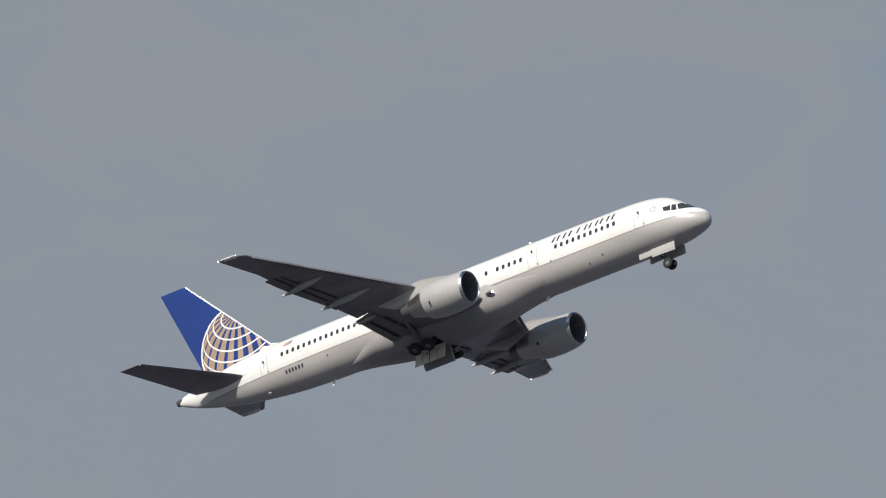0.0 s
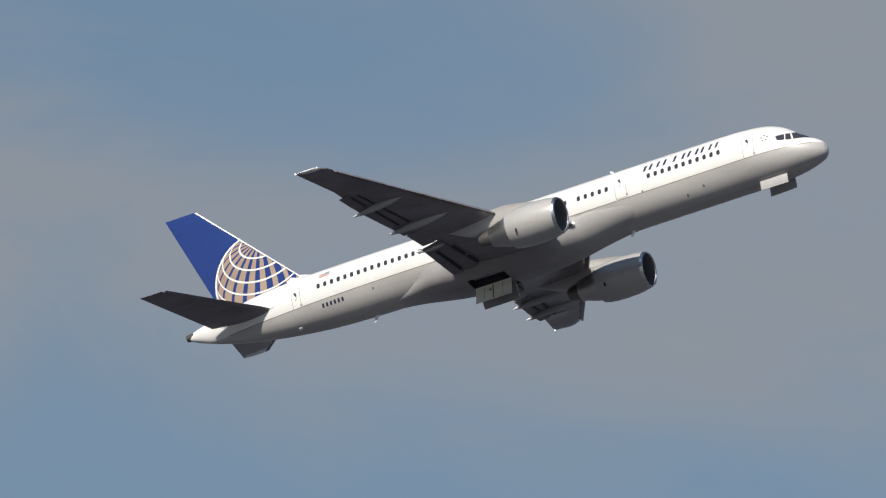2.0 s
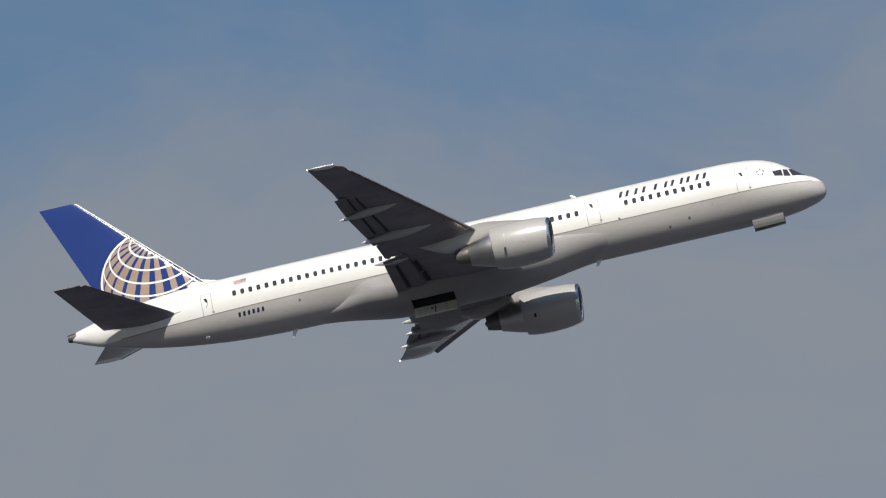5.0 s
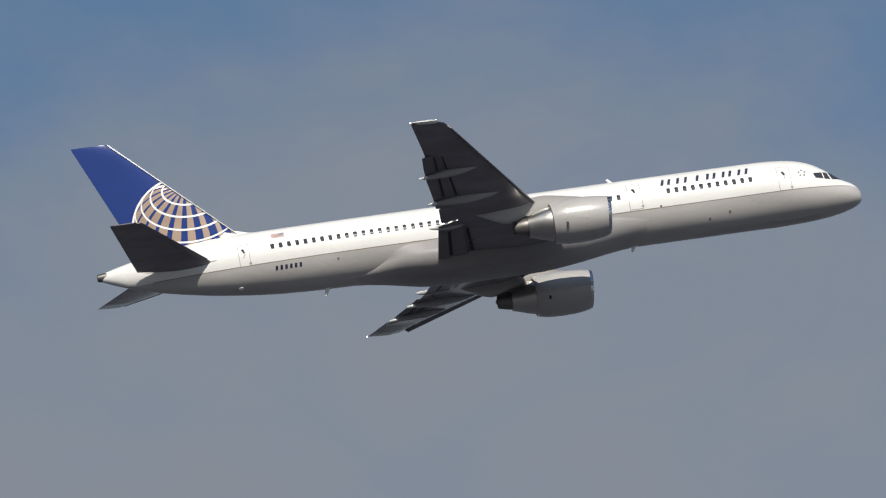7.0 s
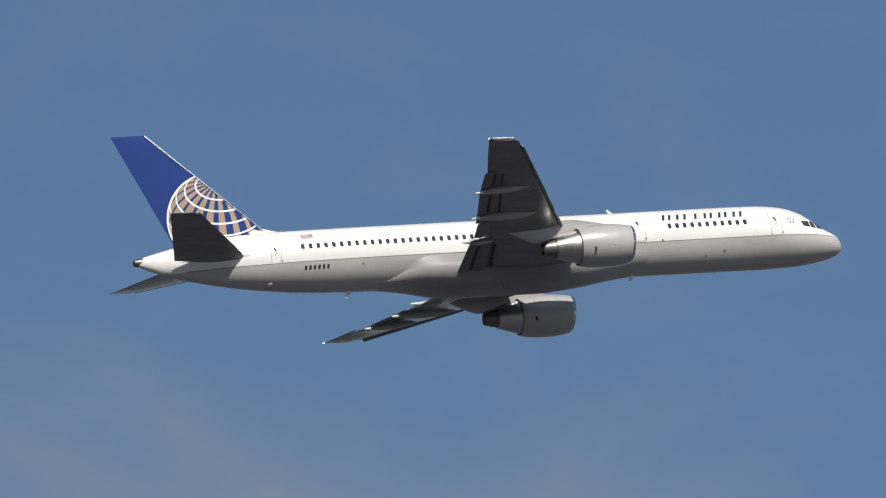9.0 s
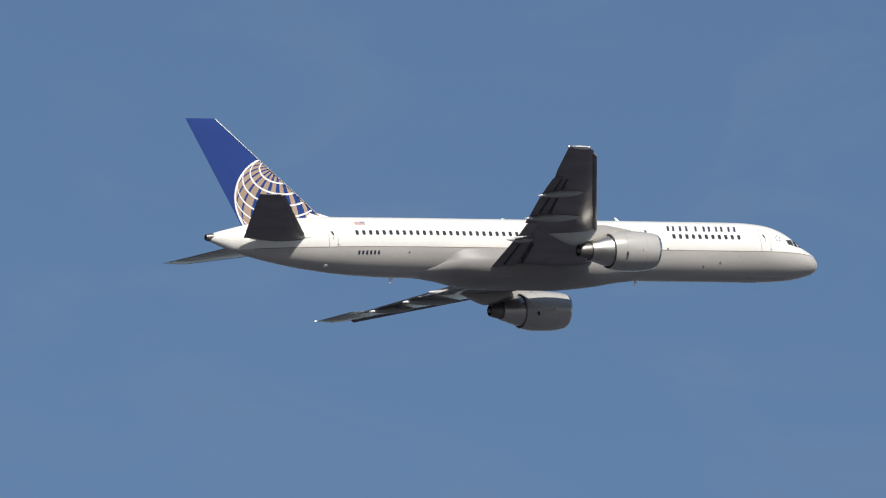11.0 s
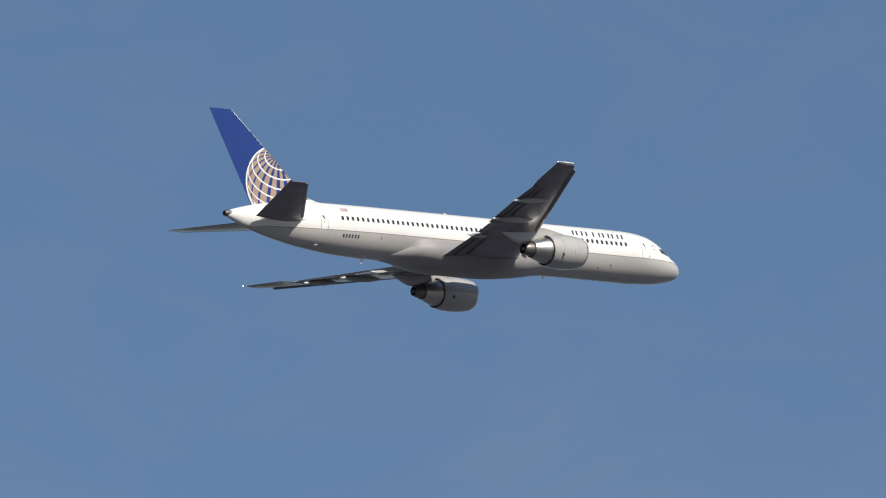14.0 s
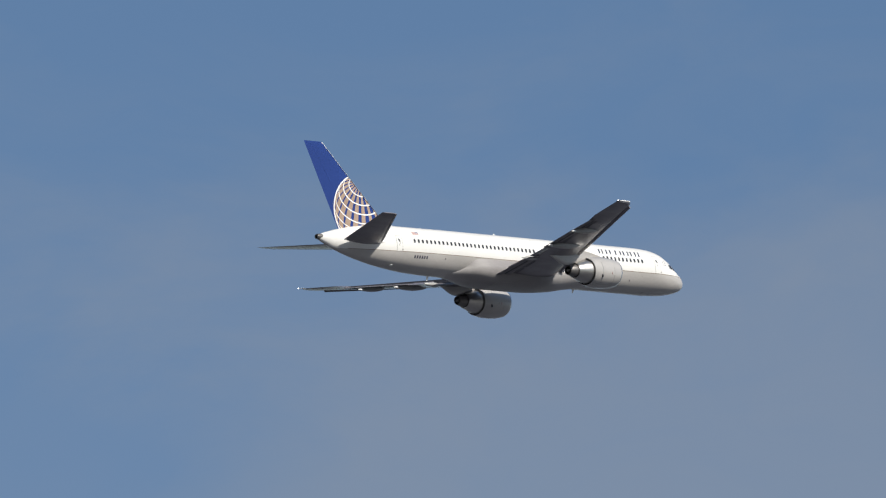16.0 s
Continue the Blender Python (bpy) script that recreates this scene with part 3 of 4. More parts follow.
def build_fairing():
    xs = [8.4, 7.9, 7.4, 6.9, 6.4, 5.8, 5.2, 4.4, 3.6, 2.8, 2, 1, 0, BAY_X1, -1.8, -2.55, -3.3, BAY_X0, -5, -5.75, -6.5, -7.1, -7.8, -8.4, -9.0, -9.6, -10.2]
    fs = [0, .1395, .35, .55, .7, .82, .89, .94, .97, .988, .997, 1.0]
    bm = bmesh.new()
    grid = []
    for x in xs:
        right = [fairing_point(x, f, -1) for f in fs[::-1]]
        left = [fairing_point(x, f, 1) for f in fs[1:]]
        for side, row in ((-1, right), (1, left)):
            edge = fairing_point(x, 1.0, side)
            rise = .06 if x > 4 else .75 * max(.2, min(1.0, (abs(edge.y) - .6) / 1.4))
            end = skin(x, edge.z + rise, side, -.02)
            extra = [edge.lerp(end, u) + Vector((0, 0, .06 * math.sin(math.pi * u))) for u in (.12, .35, .65, 1.0)]
            if side < 0:
                row[:0] = extra[::-1]
            else:
                row.extend(extra)
        grid.append([bm.verts.new(p) for p in right + left])
    for a, b, x in zip(grid, grid[1:], xs):
        for k in range(len(a) - 1):
            mid = abs(sum(v.co.y for v in (a[k], a[k + 1])) / 2)
            if BAY_X0 < x - .1 < BAY_X1 + .05 and BAY_Y0 < mid < BAY_Y1:
                continue
            bm.faces.new((a[k], a[k + 1], b[k + 1], b[k]))
    fairing = part("belly_fairing", bm, BELLY, airliner, "grey wing-to-body fairing with open wheel wells", sharp=50)
    for side in (-1, 1):
        bm = bmesh.new()
        y0, y1 = sorted((side * BAY_Y0, side * BAY_Y1))
        for v in box(bm, BAY_X0, BAY_X1, y0, y1, -2.55, -1.15):
            if v.co.z < -2 and abs(v.co.y) > 1:
                v.co.z = -2.31
        bm.faces.ensure_lookup_table()
        foot = min(bm.faces, key=lambda f: f.calc_center_median().z)
        bm.faces.remove(foot)
        part("wheel_well", bm, DARK, fairing, "dark open wheel well", smooth=False)
    return fairing


belly = build_fairing()


def gear_door(name, side):
    """One main gear door with a seam across its primed inner face; its origin is on the hinge by the keel."""
    bm = bmesh.new()
    hinge = Vector((0, side * BAY_Y0, F_FOOT(-2.5)))
    n, m = 6, 5
    grids = []
    for lift in (0.0, .07):
        rows = []
        for i in range(n + 1):
            x = BAY_X0 + .02 + (BAY_X1 - BAY_X0 - .04) * i / n
            rows.append([bm.verts.new(fairing_point(x, .1395 + (.698 - .1395) * j / m, side) - hinge + Vector((0, 0, lift))) for j in range(m + 1)])
        grids.append(rows)
    for g, flip in ((grids[0], 0), (grids[1], 1)):
        for i in range(n):
            for j in range(m):
                f = bm.faces.new((g[i][j], g[i][j + 1], g[i + 1][j + 1], g[i + 1][j]))
                f.material_index = flip
    a, b = grids
    for i in range(n):
        for j in (0, m):
            bm.faces.new((a[i][j], a[i + 1][j], b[i + 1][j], b[i][j])).material_index = 1
    for j in range(m):
        for i in (0, n):
            bm.faces.new((a[i][j], a[i][j + 1], b[i][j + 1], b[i][j])).material_index = 1
    ob = part(name, bm, [BELLY, PRIMER], airliner, "main gear door with pale primed inside", smooth=False)
    ob.location = hinge
    for x, w in ((-2.75, .03), (-3.4, .012), (-2.05, .012)):
        bm = bmesh.new()
        rows = []
        for k in range(6):
            p = fairing_point(x, .19 + .48 * k / 5, side) - hinge
            rows.append([(x - w, p.y, p.z + .06), (x + w, p.y, p.z + .06), (x + w, p.y, p.z + .09), (x - w, p.y, p.z + .09)])
        skin_rings(bm, rows)
        part("door_rib", bm, SEAM if w < .03 else DARK, ob, smooth=False)
    bm = bmesh.new()
    box(bm, -3.0, -2.9, side * .35, side * .47, .07, .13, .02)
    part("door_latch", bm, GEAR, ob)
    return ob, hinge


main_doors = [gear_door("main_gear_door", s) + (s,) for s in (-1, 1)]


# ---- wings ----
def lead(y):
    return 1.36 - .508 * (y - 6.3)


def rear(y):
    if y < 6.3:
        return -4.72 - .045 * (y - 2)
    if y < 15.2:
        return -4.91 - .117 * (y - 6.3)
    return tip_rear(y)


def tip_rear(y):
    return -6.22 - .25 * (y - 15.2)


def high(y):
    return -1.22 + .1285 * (y - 1.9)


def loft(bm, sections, profile):
    """Sections: span y, front x, front z, rear x, rear z, thickness."""
    rings = []
    for y, x0, z0, x1, z1, t in sections:
        chord = Vector((x1 - x0, 0, z1 - z0))
        up = Vector((chord.z, 0, -chord.x)).normalized()
        rings.append([Vector((x0, y, z0)) + chord * c + up * (t * h) for c, h in profile])
    skin_rings(bm, rings)


def build_wing(side):
    cut = blunt_foil(.78)
    bm = bmesh.new()
    spans = [1.2, 3, 4.6, 6.3, 8.5, 11, 13, 15.12]
    secs = []
    for y in spans:
        c = lead(y) - .22 - rear(y)
        hinge = rear(y) + .20 * c
        secs.append((side * y, lead(y) - .22, high(y), hinge, high(y) - .02 * c, .122 * (lead(y) - rear(y)) * (1 - .012 * (y - 1.2))))
    loft(bm, secs, cut)
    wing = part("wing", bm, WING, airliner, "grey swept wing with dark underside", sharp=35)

    bm = bmesh.new()
    secs = []
    for y in (14.56, 15.5, 16.5, 17.8, 18.6):
        secs.append((side * y, lead(y) - .18, high(y), tip_rear(y), high(y) + .02 - .16 * max(0, 15.5 - y), .10 * (lead(y) - rear(y))))
    secs.append((side * 18.98, -5.62, high(19) + .0, -7.16, high(19) + .04, .13))
    loft(bm, secs, foil())
    part("outer_wing_panel", bm, WING, wing)
    bm = bmesh.new()
    loft(bm, [(side * 18.86, -5.46, high(18.86), -7.16, high(19) + .03, .19), (side * 19.02, -5.55, high(19) + .02, -7.18, high(19) + .05, .16), (side * 19.10, -5.75, high(19) + .04, -7.18, high(19) + .06, .08)], foil(8))
    part("wing_tip", bm, LINE, wing, "white wing tip cap")
    for x, c in ((-5.62, STROBE), (-7.18, STROBE)):
        bm = bmesh.new()
        bmesh.ops.create_icosphere(bm, subdivisions=2, radius=.022 if x > -6 else .045, matrix=pose(x, side * 19.06, high(19) + .05))
        part("position_light", bm, c, wing, "small white position light")

    # slats along the front edge, drooped
    for y0, y1 in ((2.7, 6.25), (6.95, 10.9), (10.95, 14.5), (14.55, 18.2)):
        bm = bmesh.new()
        secs = []
        for k in range(5):
            y = y0 + (y1 - y0) * k / 4
            c = .70 - .022 * y
            secs.append((side * y, lead(y) + .02, high(y) - .20, lead(y) - c, high(y) + .10, .30 * c))
        loft(bm, secs, foil(8))
        part("slat", bm, WING, wing, "extended leading edge slat")

    # flaps: a main panel and an aft segment, each with its own droop
    for y0, y1, n in ((2.0, 6.15, 3), (8.1, 14.84, 5)):
        front, aft = bmesh.new(), bmesh.new()
        fs, as_ = [], []
        for k in range(n + 1):
            y = y0 + (y1 - y0) * k / n
            c = lead(y) - rear(y)
            hx = rear(y) + .235 * c
            outer = y > 7
            hz = high(y) - (.037 if outer else .055) * c
            mx = rear(y) + .085 * c - .05 * max(0, min(y, 12.6) - 8.6)
            mz = high(y) - (.042 * c + .02 if outer else .062 * c + .05)
            fs.append((side * y, hx, hz, mx, mz, .030 * c))
            reach = .10 * max(0, min(y, 12.6) - 8.6)
            as_.append((side * y, mx + .16, mz - .03, rear(y) - reach, mz - (.06 + .10 * reach if outer else .05 + .006 * c), .016 * c))
        loft(front, fs, foil(8))
        loft(aft, as_, foil(8))
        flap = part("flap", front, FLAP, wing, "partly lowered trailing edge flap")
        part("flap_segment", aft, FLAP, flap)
    # panel between the flaps, behind the engine
    bm = bmesh.new()
    secs = []
    for y in (6.2, 8.05):
        c = lead(y) - rear(y)
        secs.append((side * y, rear(y) + .24 * c, high(y) - .02 * c, rear(y) + .03 * c, high(y) - .045 * c - .1, .032 * c))
    loft(bm, secs, foil(8))
    part("inboard_aileron", bm, WING, wing)
    # solid near-black strips that stand for the shade in the slots ahead of the flaps
    for y0, y1, f in ((2.5, 3.6, .265), (3.9, 5.2, .265), (9.6, 12.3, .27), (13.0, 14.6, .27), (9.6, 12.3, .115), (13.0, 14.6, .115), (2.4, 5.3, .10)):
        bm = bmesh.new()
        secs = []
        for y in (y0, (y0 + y1) / 2, y1):
            c = lead(y) - rear(y)
            drop = (.060 if y > 7 else .068) * c if f > .2 else (.050 * c + .04 if y > 7 else .070 * c + .06)
            secs.append((side * y, rear(y) + (f + .014) * c, high(y) - drop, rear(y) + (f - .014) * c, high(y) - drop - .006 * c, .010 * c))
        loft(bm, secs, foil(5))
        part("slot_shade", bm, DARK, wing, "dark strip for the shade in the slot ahead of the flap")
    # flap track fairings, pointed behind
    for x0, z0, x1, z1, y, w in ((-2.7, .02, -6.42, -.36, 12.7, .19), (-1.2, -.52, -5.66, -.82, 9.16, .23), (-3.3, -1.16, -5.45, -1.17, 5.8, .15)):
        bm = bmesh.new()
        rings = []
        for k in range(13):
            u = k / 12
            r = w * max(.03, math.sin(math.pi * (.01 + .985 * u ** .85))) ** .8
            p = Vector((x0 + (x1 - x0) * u, side * y, z0 + (z1 - z0) * u))
            rings.append([p + Vector((0, r * math.cos(a), 1.35 * r * math.sin(a))) for a in (math.tau * q / 14 for q in range(14))])
        skin_rings(bm, rings)
        fair = part("flap_track_fairing", bm, FAIRING, wing, "pale canoe-shaped flap track fairing")
        bm = bmesh.new()
        lathe(bm, [(.0, .0), (.0, w * .56), (-.25, w * .38), (-.52, w * .08), (-.53, 0)], (x1 + .5, side * y, z1 + .05), 12)
        part("fairing_tip", bm, LINE, fair, "white fairing tip")
    # light in the wing root: a dark housing with a bright lens in front
    bm = bmesh.new()
    rings = []
    for x, r in ((3.7, .05), (3.85, .10), (4.1, .12), (4.22, .12), (4.24, .09)):
        rings.append([(x, side * 2.05 + r * math.cos(a), -1.02 + r * math.sin(a)) for a in (math.tau * k / 16 for k in range(16))])
    skin_rings(bm, rings)
    lamp = part("landing_light", bm, GEAR, wing, "dark landing light housing in the wing root")
    bm = bmesh.new()
    bmesh.ops.create_icosphere(bm, subdivisions=2, radius=.09, matrix=pose(4.27, side * 2.05, -1.02))
    part("lens", bm, STROBE, lamp, "bright round lens")
    return wing


wings = [build_wing(s) for s in (-1, 1)]


# ---- engines ----
def build_engine(side):
    c = (0, side * 6.6, -2.17)
    bm = bmesh.new()
    lathe(bm, [(5.30, 1.213, .10), (5.1, 1.252, .09), (4.8, 1.305, .06), (4.2, 1.36, .02), (3.5, 1.385), (2.8, 1.36), (2.3, 1.30), (1.9, 1.215, -.03), (1.88, 1.16, -.03), (2.4, 1.15), (3.0, 1.12)], c, 56)
    nacelle = part("engine", bm, NACELLE, airliner, "grey turbofan nacelle under the wing")
    bm = bmesh.new()
    lathe(bm, [(5.30, 1.215, .10), (5.42, 1.18, .10), (5.48, 1.145, .10), (5.50, 1.11, .10), (5.47, 1.075, .10), (5.42, 1.055, .10)], c, 56)
    part("intake_lip", bm, LIP, nacelle, "polished metal intake lip")
    bm = bmesh.new()
    lathe(bm, [(5.42, 1.055, .10), (5.3, 1.03, .10), (5.1, 1.01, .09), (4.6, 1.02, .03), (4.0, 1.04)], c, 48)
    part("intake_duct", bm, FLAP, nacelle)
    bm = bmesh.new()
    for k in range(30):
        a = math.tau * k / 30
        turn = Matrix.Translation(c) @ Matrix.Rotation(a, 4, "X")
        pts = [(4.16, -.10, .30), (4.02, .02, .30), (3.98, .12, 1.03), (4.26, -.10, 1.03)]
        f = [bm.verts.new(turn @ Vector(p)) for p in pts]
        g = [bm.verts.new(turn @ (Vector(p) + Vector((-.02, -.015, 0)))) for p in pts]
        bm.faces.new(f), bm.faces.new(g[::-1])
        for q in range(4):
            bm.faces.new((f[q], f[(q + 1) % 4], g[(q + 1) % 4], g[q]))
    part("fan", bm, FAN, nacelle, "dark fan blades", smooth=False)
    bm = bmesh.new()
    lathe(bm, [(4.62, .01), (4.5, .12), (4.3, .24), (4.05, .33), (3.9, .34)], c, 24)
    part("spinner", bm, SOOT, nacelle)
    bm = bmesh.new()
    lathe(bm, [(3.95, .0), (3.95, 1.05)], c, 24)
    part("fan_backing", bm, FAN, nacelle)
    bm = bmesh.new()
    lathe(bm, [(2.9, 1.10), (2.0, 1.08), (1.4, .95), (.8, .76), (.42, .66), (.42, .60), (.9, .56)], c, 40)
    part("core_cowl", bm, STEEL, nacelle, "bare metal core nozzle")
    bm = bmesh.new()
    lathe(bm, [(1.0, .57), (.3, .56), (-.1, .48), (-.42, .40), (-.42, .35), (.0, .33)], c, 32)
    part("exhaust_nozzle", bm, SOOT, nacelle, "dark inner exhaust nozzle")
    bm = bmesh.new()
    lathe(bm, [(.3, .36), (-.2, .28), (-.50, .14), (-.56, .0)], c, 24)
    part("exhaust_plug", bm, SOOT, nacelle)
    # pylon: from the nacelle's back up to the wing, with a keel that runs aft under it and rises to a point
    keel = smooth_table([(4.6, -.96), (3.6, -1.02), (2.4, -1.10), (1.8, -1.22), (1.0, -1.40), (.4, -1.56), (-.1, -1.72), (-.7, -1.78), (-1.3, -1.62), (-2.0, -1.28), (-2.7, -.92)])
    crest = smooth_table([(4.6, -.92), (3.6, -.72), (2.4, -.52), (1.6, -.42), (0, -.55), (-2.7, -.86)])
    half = smooth_table([(4.6, .03), (4.0, .16), (3.0, .23), (1.4, .27), (.4, .30), (-.7, .27), (-1.6, .18), (-2.7, .02)])
    bm = bmesh.new()
    rings = []
    for k in range(31):
        x = 4.6 - 7.3 * k / 30
        lo, hi, w = keel(x), crest(x), half(x)
        ring = []
        for v, f in ((0, 0), (.02, .42), (.08, .68), (.25, .88), (.55, 1.0), (.8, 1.1), (1, 1.3)):
            ring.append((w * f, lo + (hi - lo) * v))
        rings.append([(x, side * 6.6 - y, z) for y, z in ring] + [(x, side * 6.6 + y, z) for y, z in ring[:0:-1]])
    skin_rings(bm, rings)
    part("pylon", bm, NACELLE, nacelle, "pale grey engine pylon with a rounded keel", sharp=60)
    # drain and blank marks on the outer cowl
    for dx, dz, w, h, mat in ((2.68, -.56, .07, .12, DARK), (3.9, -.28, .03, .10, RED), (3.6, -.3, .05, .03, SEAM)):
        y = -math.sqrt(1.385 ** 2 - dz ** 2)
        bm = bmesh.new()
        box(bm, dx - w, dx + w, side * 6.6 + y - .012, side * 6.6 + y + .05, -2.17 + dz - h, -2.17 + dz + h)
        part("cowl_mark", bm, mat, nacelle, "small dark cowl vent" if mat == DARK else "", smooth=False)
    # joints of the cowl panels
    for x, r in ((4.25, 1.362), (2.75, 1.362)):
        bm = bmesh.new()
        lathe(bm, [(x + .007, r - .02), (x + .007, r + .003), (x - .007, r + .003), (x - .007, r - .02)], c, 56)
        part("cowl_seam", bm, FRAME, nacelle)
    return nacelle


engines = [build_engine(s) for s in (-1, 1)]


# ---- tail ----
FIN_LE0, FIN_LE1, FIN_TE0, FIN_TE1 = (-16.3, 2.24), (-23.26, 9.13), (-22.50, 1.75), (-25.52, 9.09)


def fin_edge(z):
    f = (z - 2.24) / (9.13 - 2.24)
    le = FIN_LE0[0] + (FIN_LE1[0] - FIN_LE0[0]) * f
    g = (z - FIN_TE0[1]) / (FIN_TE1[1] - FIN_TE0[1])
    return le, FIN_TE0[0] + (FIN_TE1[0] - FIN_TE0[0]) * g


def fin_half(x, z):
    le, te = fin_edge(z)
    c = max(0.0, min(1.0, (le - x) / (le - te)))
    t = .36 - .26 * (z - 1.8) / 7.3
    return max(.004, t * 5 * (0.2969 * math.sqrt(c) - 0.126 * c - 0.3516 * c * c + 0.2843 * c ** 3 - 0.1036 * c ** 4))


def clip(poly, keep):
    """Cut a polygon by the half plane in which keep(x, z) is not negative."""
    out = []
    for k in range(len(poly)):
        p, q = poly[k], poly[(k + 1) % len(poly)]
        a, b = keep(*p), keep(*q)
        if a >= 0:
            out.append(p)
        if (a >= 0) != (b >= 0):
            u = a / (a - b)
            out.append((p[0] + (q[0] - p[0]) * u, p[1] + (q[1] - p[1]) * u))
    return out


def on_fin(poly):
    """Cut to the fin's outline, a little inside its front edge."""
    poly = clip(poly, lambda x, z: fin_edge(z)[0] - .10 - x)
    if len(poly) > 2:
        poly = clip(poly, lambda x, z: x - fin_edge(z)[1] - .02)
    if len(poly) > 2:
        poly = clip(poly, lambda x, z: z - TOP(x) + .06)
    return poly if len(poly) > 2 else None


def build_fin():
    bm = bmesh.new()
    prof = foil(16)
    rings = []
    for z in (1.2, 2.24, 3.2, 4.2, 5.2, 6.2, 7.2, 8.2, 8.9, 9.13):
        le, te = fin_edge(z)
        tip = .0 if z < 9 else .04
        t = (.36 - .26 * (z - 1.8) / 7.3) * (1 if z < 9.1 else .5)
        rings.append([(le - tip - (le - te - tip) * c, t * h, z) for c, h in prof])
    skin_rings(bm, rings)
    fin = part("fin", bm, BLUE, airliner, "blue tail fin with tan and white globe pattern", sharp=50)
    bm = bmesh.new()
    rings = []
    for z in (2.2, 4, 6, 8, 9.10):
        le, te = fin_edge(z)
        t = (.36 - .26 * (z - 1.8) / 7.3)
        c = [(-.02, 0), (0, .006), (.035, .28 * t * 1.1), (.11, .46 * t * 1.12), (.12, .3 * t), (.12, -.3 * t), (.11, -.46 * t * 1.12), (.035, -.28 * t * 1.1), (0, -.006)]
        rings.append([(le - q, y, z) for q, y in c])
    skin_rings(bm, rings)
    part("fin_leading_edge", bm, LINE, fin, "white leading edge")
    # dorsal fillet
    bm = bmesh.new()
    rings = []
    for x, z, w in ((-13.6, 2.10, .02), (-14.6, 2.16, .05), (-15.6, 2.22, .09), (-16.6, 2.5, .13), (-17.4, 3.2, .1)):
        rings.append([(x, -w - .12, TOP(x) - .06), (x, -w * .6, (z + TOP(x)) / 2), (x, -.02, z), (x, .02, z), (x, w * .6, (z + TOP(x)) / 2), (x, w + .12, TOP(x) - .06)])
    skin_rings(bm, rings)
    part("dorsal_fillet", bm, WHITE, fin, "white dorsal fillet")

    # globe: tan cells between white lines, a leaning sphere drawn flat on the fin
    gx, gz = -19.323, 3.209
    ax = Vector((3.291, -.05, .331))
    az = Vector((-.05, 2.029, 2.467))
    facing = ax.cross(az).normalized()

    def at(lat, lon):
        v = Vector((math.cos(radians(lat)) * math.cos(radians(lon)), math.cos(radians(lat)) * math.sin(radians(lon)), math.sin(radians(lat))))
        return (gx + ax.dot(v), gz + az.dot(v)), facing.dot(v)

    def sheet(bm, polys, side, lift):
        for poly in polys:
            vs = [bm.verts.new((x, side * (fin_half(x, z) + lift), z)) for x, z in poly]
            try:
                bm.faces.new(vs)
            except ValueError:
                pass

    step = 18.0
    lats = [63.9, 48.9, 33.9, 18.9, 3.9, -11.1, -26.1, -41.1, -56.1]
    for side in (-1, 1):
        for hi, lo in zip([84] + lats, lats):
            for k in range(20):
                u = (at((hi + lo) / 2, k * step - 90)[0][0] - gx + 3.3) / 6.6
                share_tan = max(.28, min(.78, .84 - .60 * u))
                l0, l1 = k * step - 90 - step * share_tan / 2, k * step - 90 + step * share_tan / 2
                cell = []
                for sub in range(4):
                    top, bot = hi - (hi - lo) * sub / 4, hi - (hi - lo) * (sub + 1) / 4
                    corners = [at(top, l0), at(top, l1), at(bot, l1), at(bot, l0)]
                    if min(c[1] for c in corners) > .01:
                        q = on_fin([c[0] for c in corners])
                        if q:
                            cell.append(q)
                if cell:
                    bm = bmesh.new()
                    sheet(bm, cell, side, .010)
                    part("globe_cell", bm, TAN, fin, "", smooth=False)
        for lat in lats:
            runs, open_run = [], False
            for k in range(20, 110):
                corners = [at(lat + 1.1, k * 4), at(lat + 1.1, k * 4 + 4), at(lat - 1.1, k * 4 + 4), at(lat - 1.1, k * 4)]
                q = on_fin([c[0] for c in corners]) if min(c[1] for c in corners) > .0 else None
                if q and not open_run:
                    runs.append([])
                if q:
                    runs[-1].append(q)
                open_run = bool(q)
            for arc in runs:
                bm = bmesh.new()
                sheet(bm, arc, side, .016)
                part("globe_line", bm, LINE, fin, "white globe line", smooth=False)
        rim, last = [], None
        e1 = facing.orthogonal().normalized()
        e2 = facing.cross(e1)
        for k in range(120):
            quad = []
            for r, t in ((.982, k), (1.02, k), (1.02, k + 1), (.982, k + 1)):
                v = (e1 * math.cos(math.tau * t / 120) + e2 * math.sin(math.tau * t / 120)) * r
                quad.append((gx + ax.dot(v), gz + az.dot(v)))
            q = on_fin(quad)
            if q and k and not last:
                rim.append([])
            if q:
                if not rim:
                    rim.append([])
                rim[-1].append(q)
            last = q
        for arc in rim:
            bm = bmesh.new()
            sheet(bm, arc, side, .018)
            part("globe_rim", bm, LINE, fin, "white globe rim", smooth=False)
    # rudder hinge line
    bm = bmesh.new()
    for side in (-1, 1):
        rows = []
        for z in (2.6, 4, 5.5, 7, 8.9):
            le, te = fin_edge(z)
            x = te + .30 * (le - te)
            rows.append([(x - .012, side * (fin_half(x, z) - .01), z), (x - .012, side * (fin_half(x, z) + .004), z), (x + .012, side * (fin_half(x, z) + .004), z), (x + .012, side * (fin_half(x, z) - .01), z)])
        skin_rings(bm, rows)
    part("rudder_seam", bm, BLUE, fin)
    return fin


fin = build_fin()


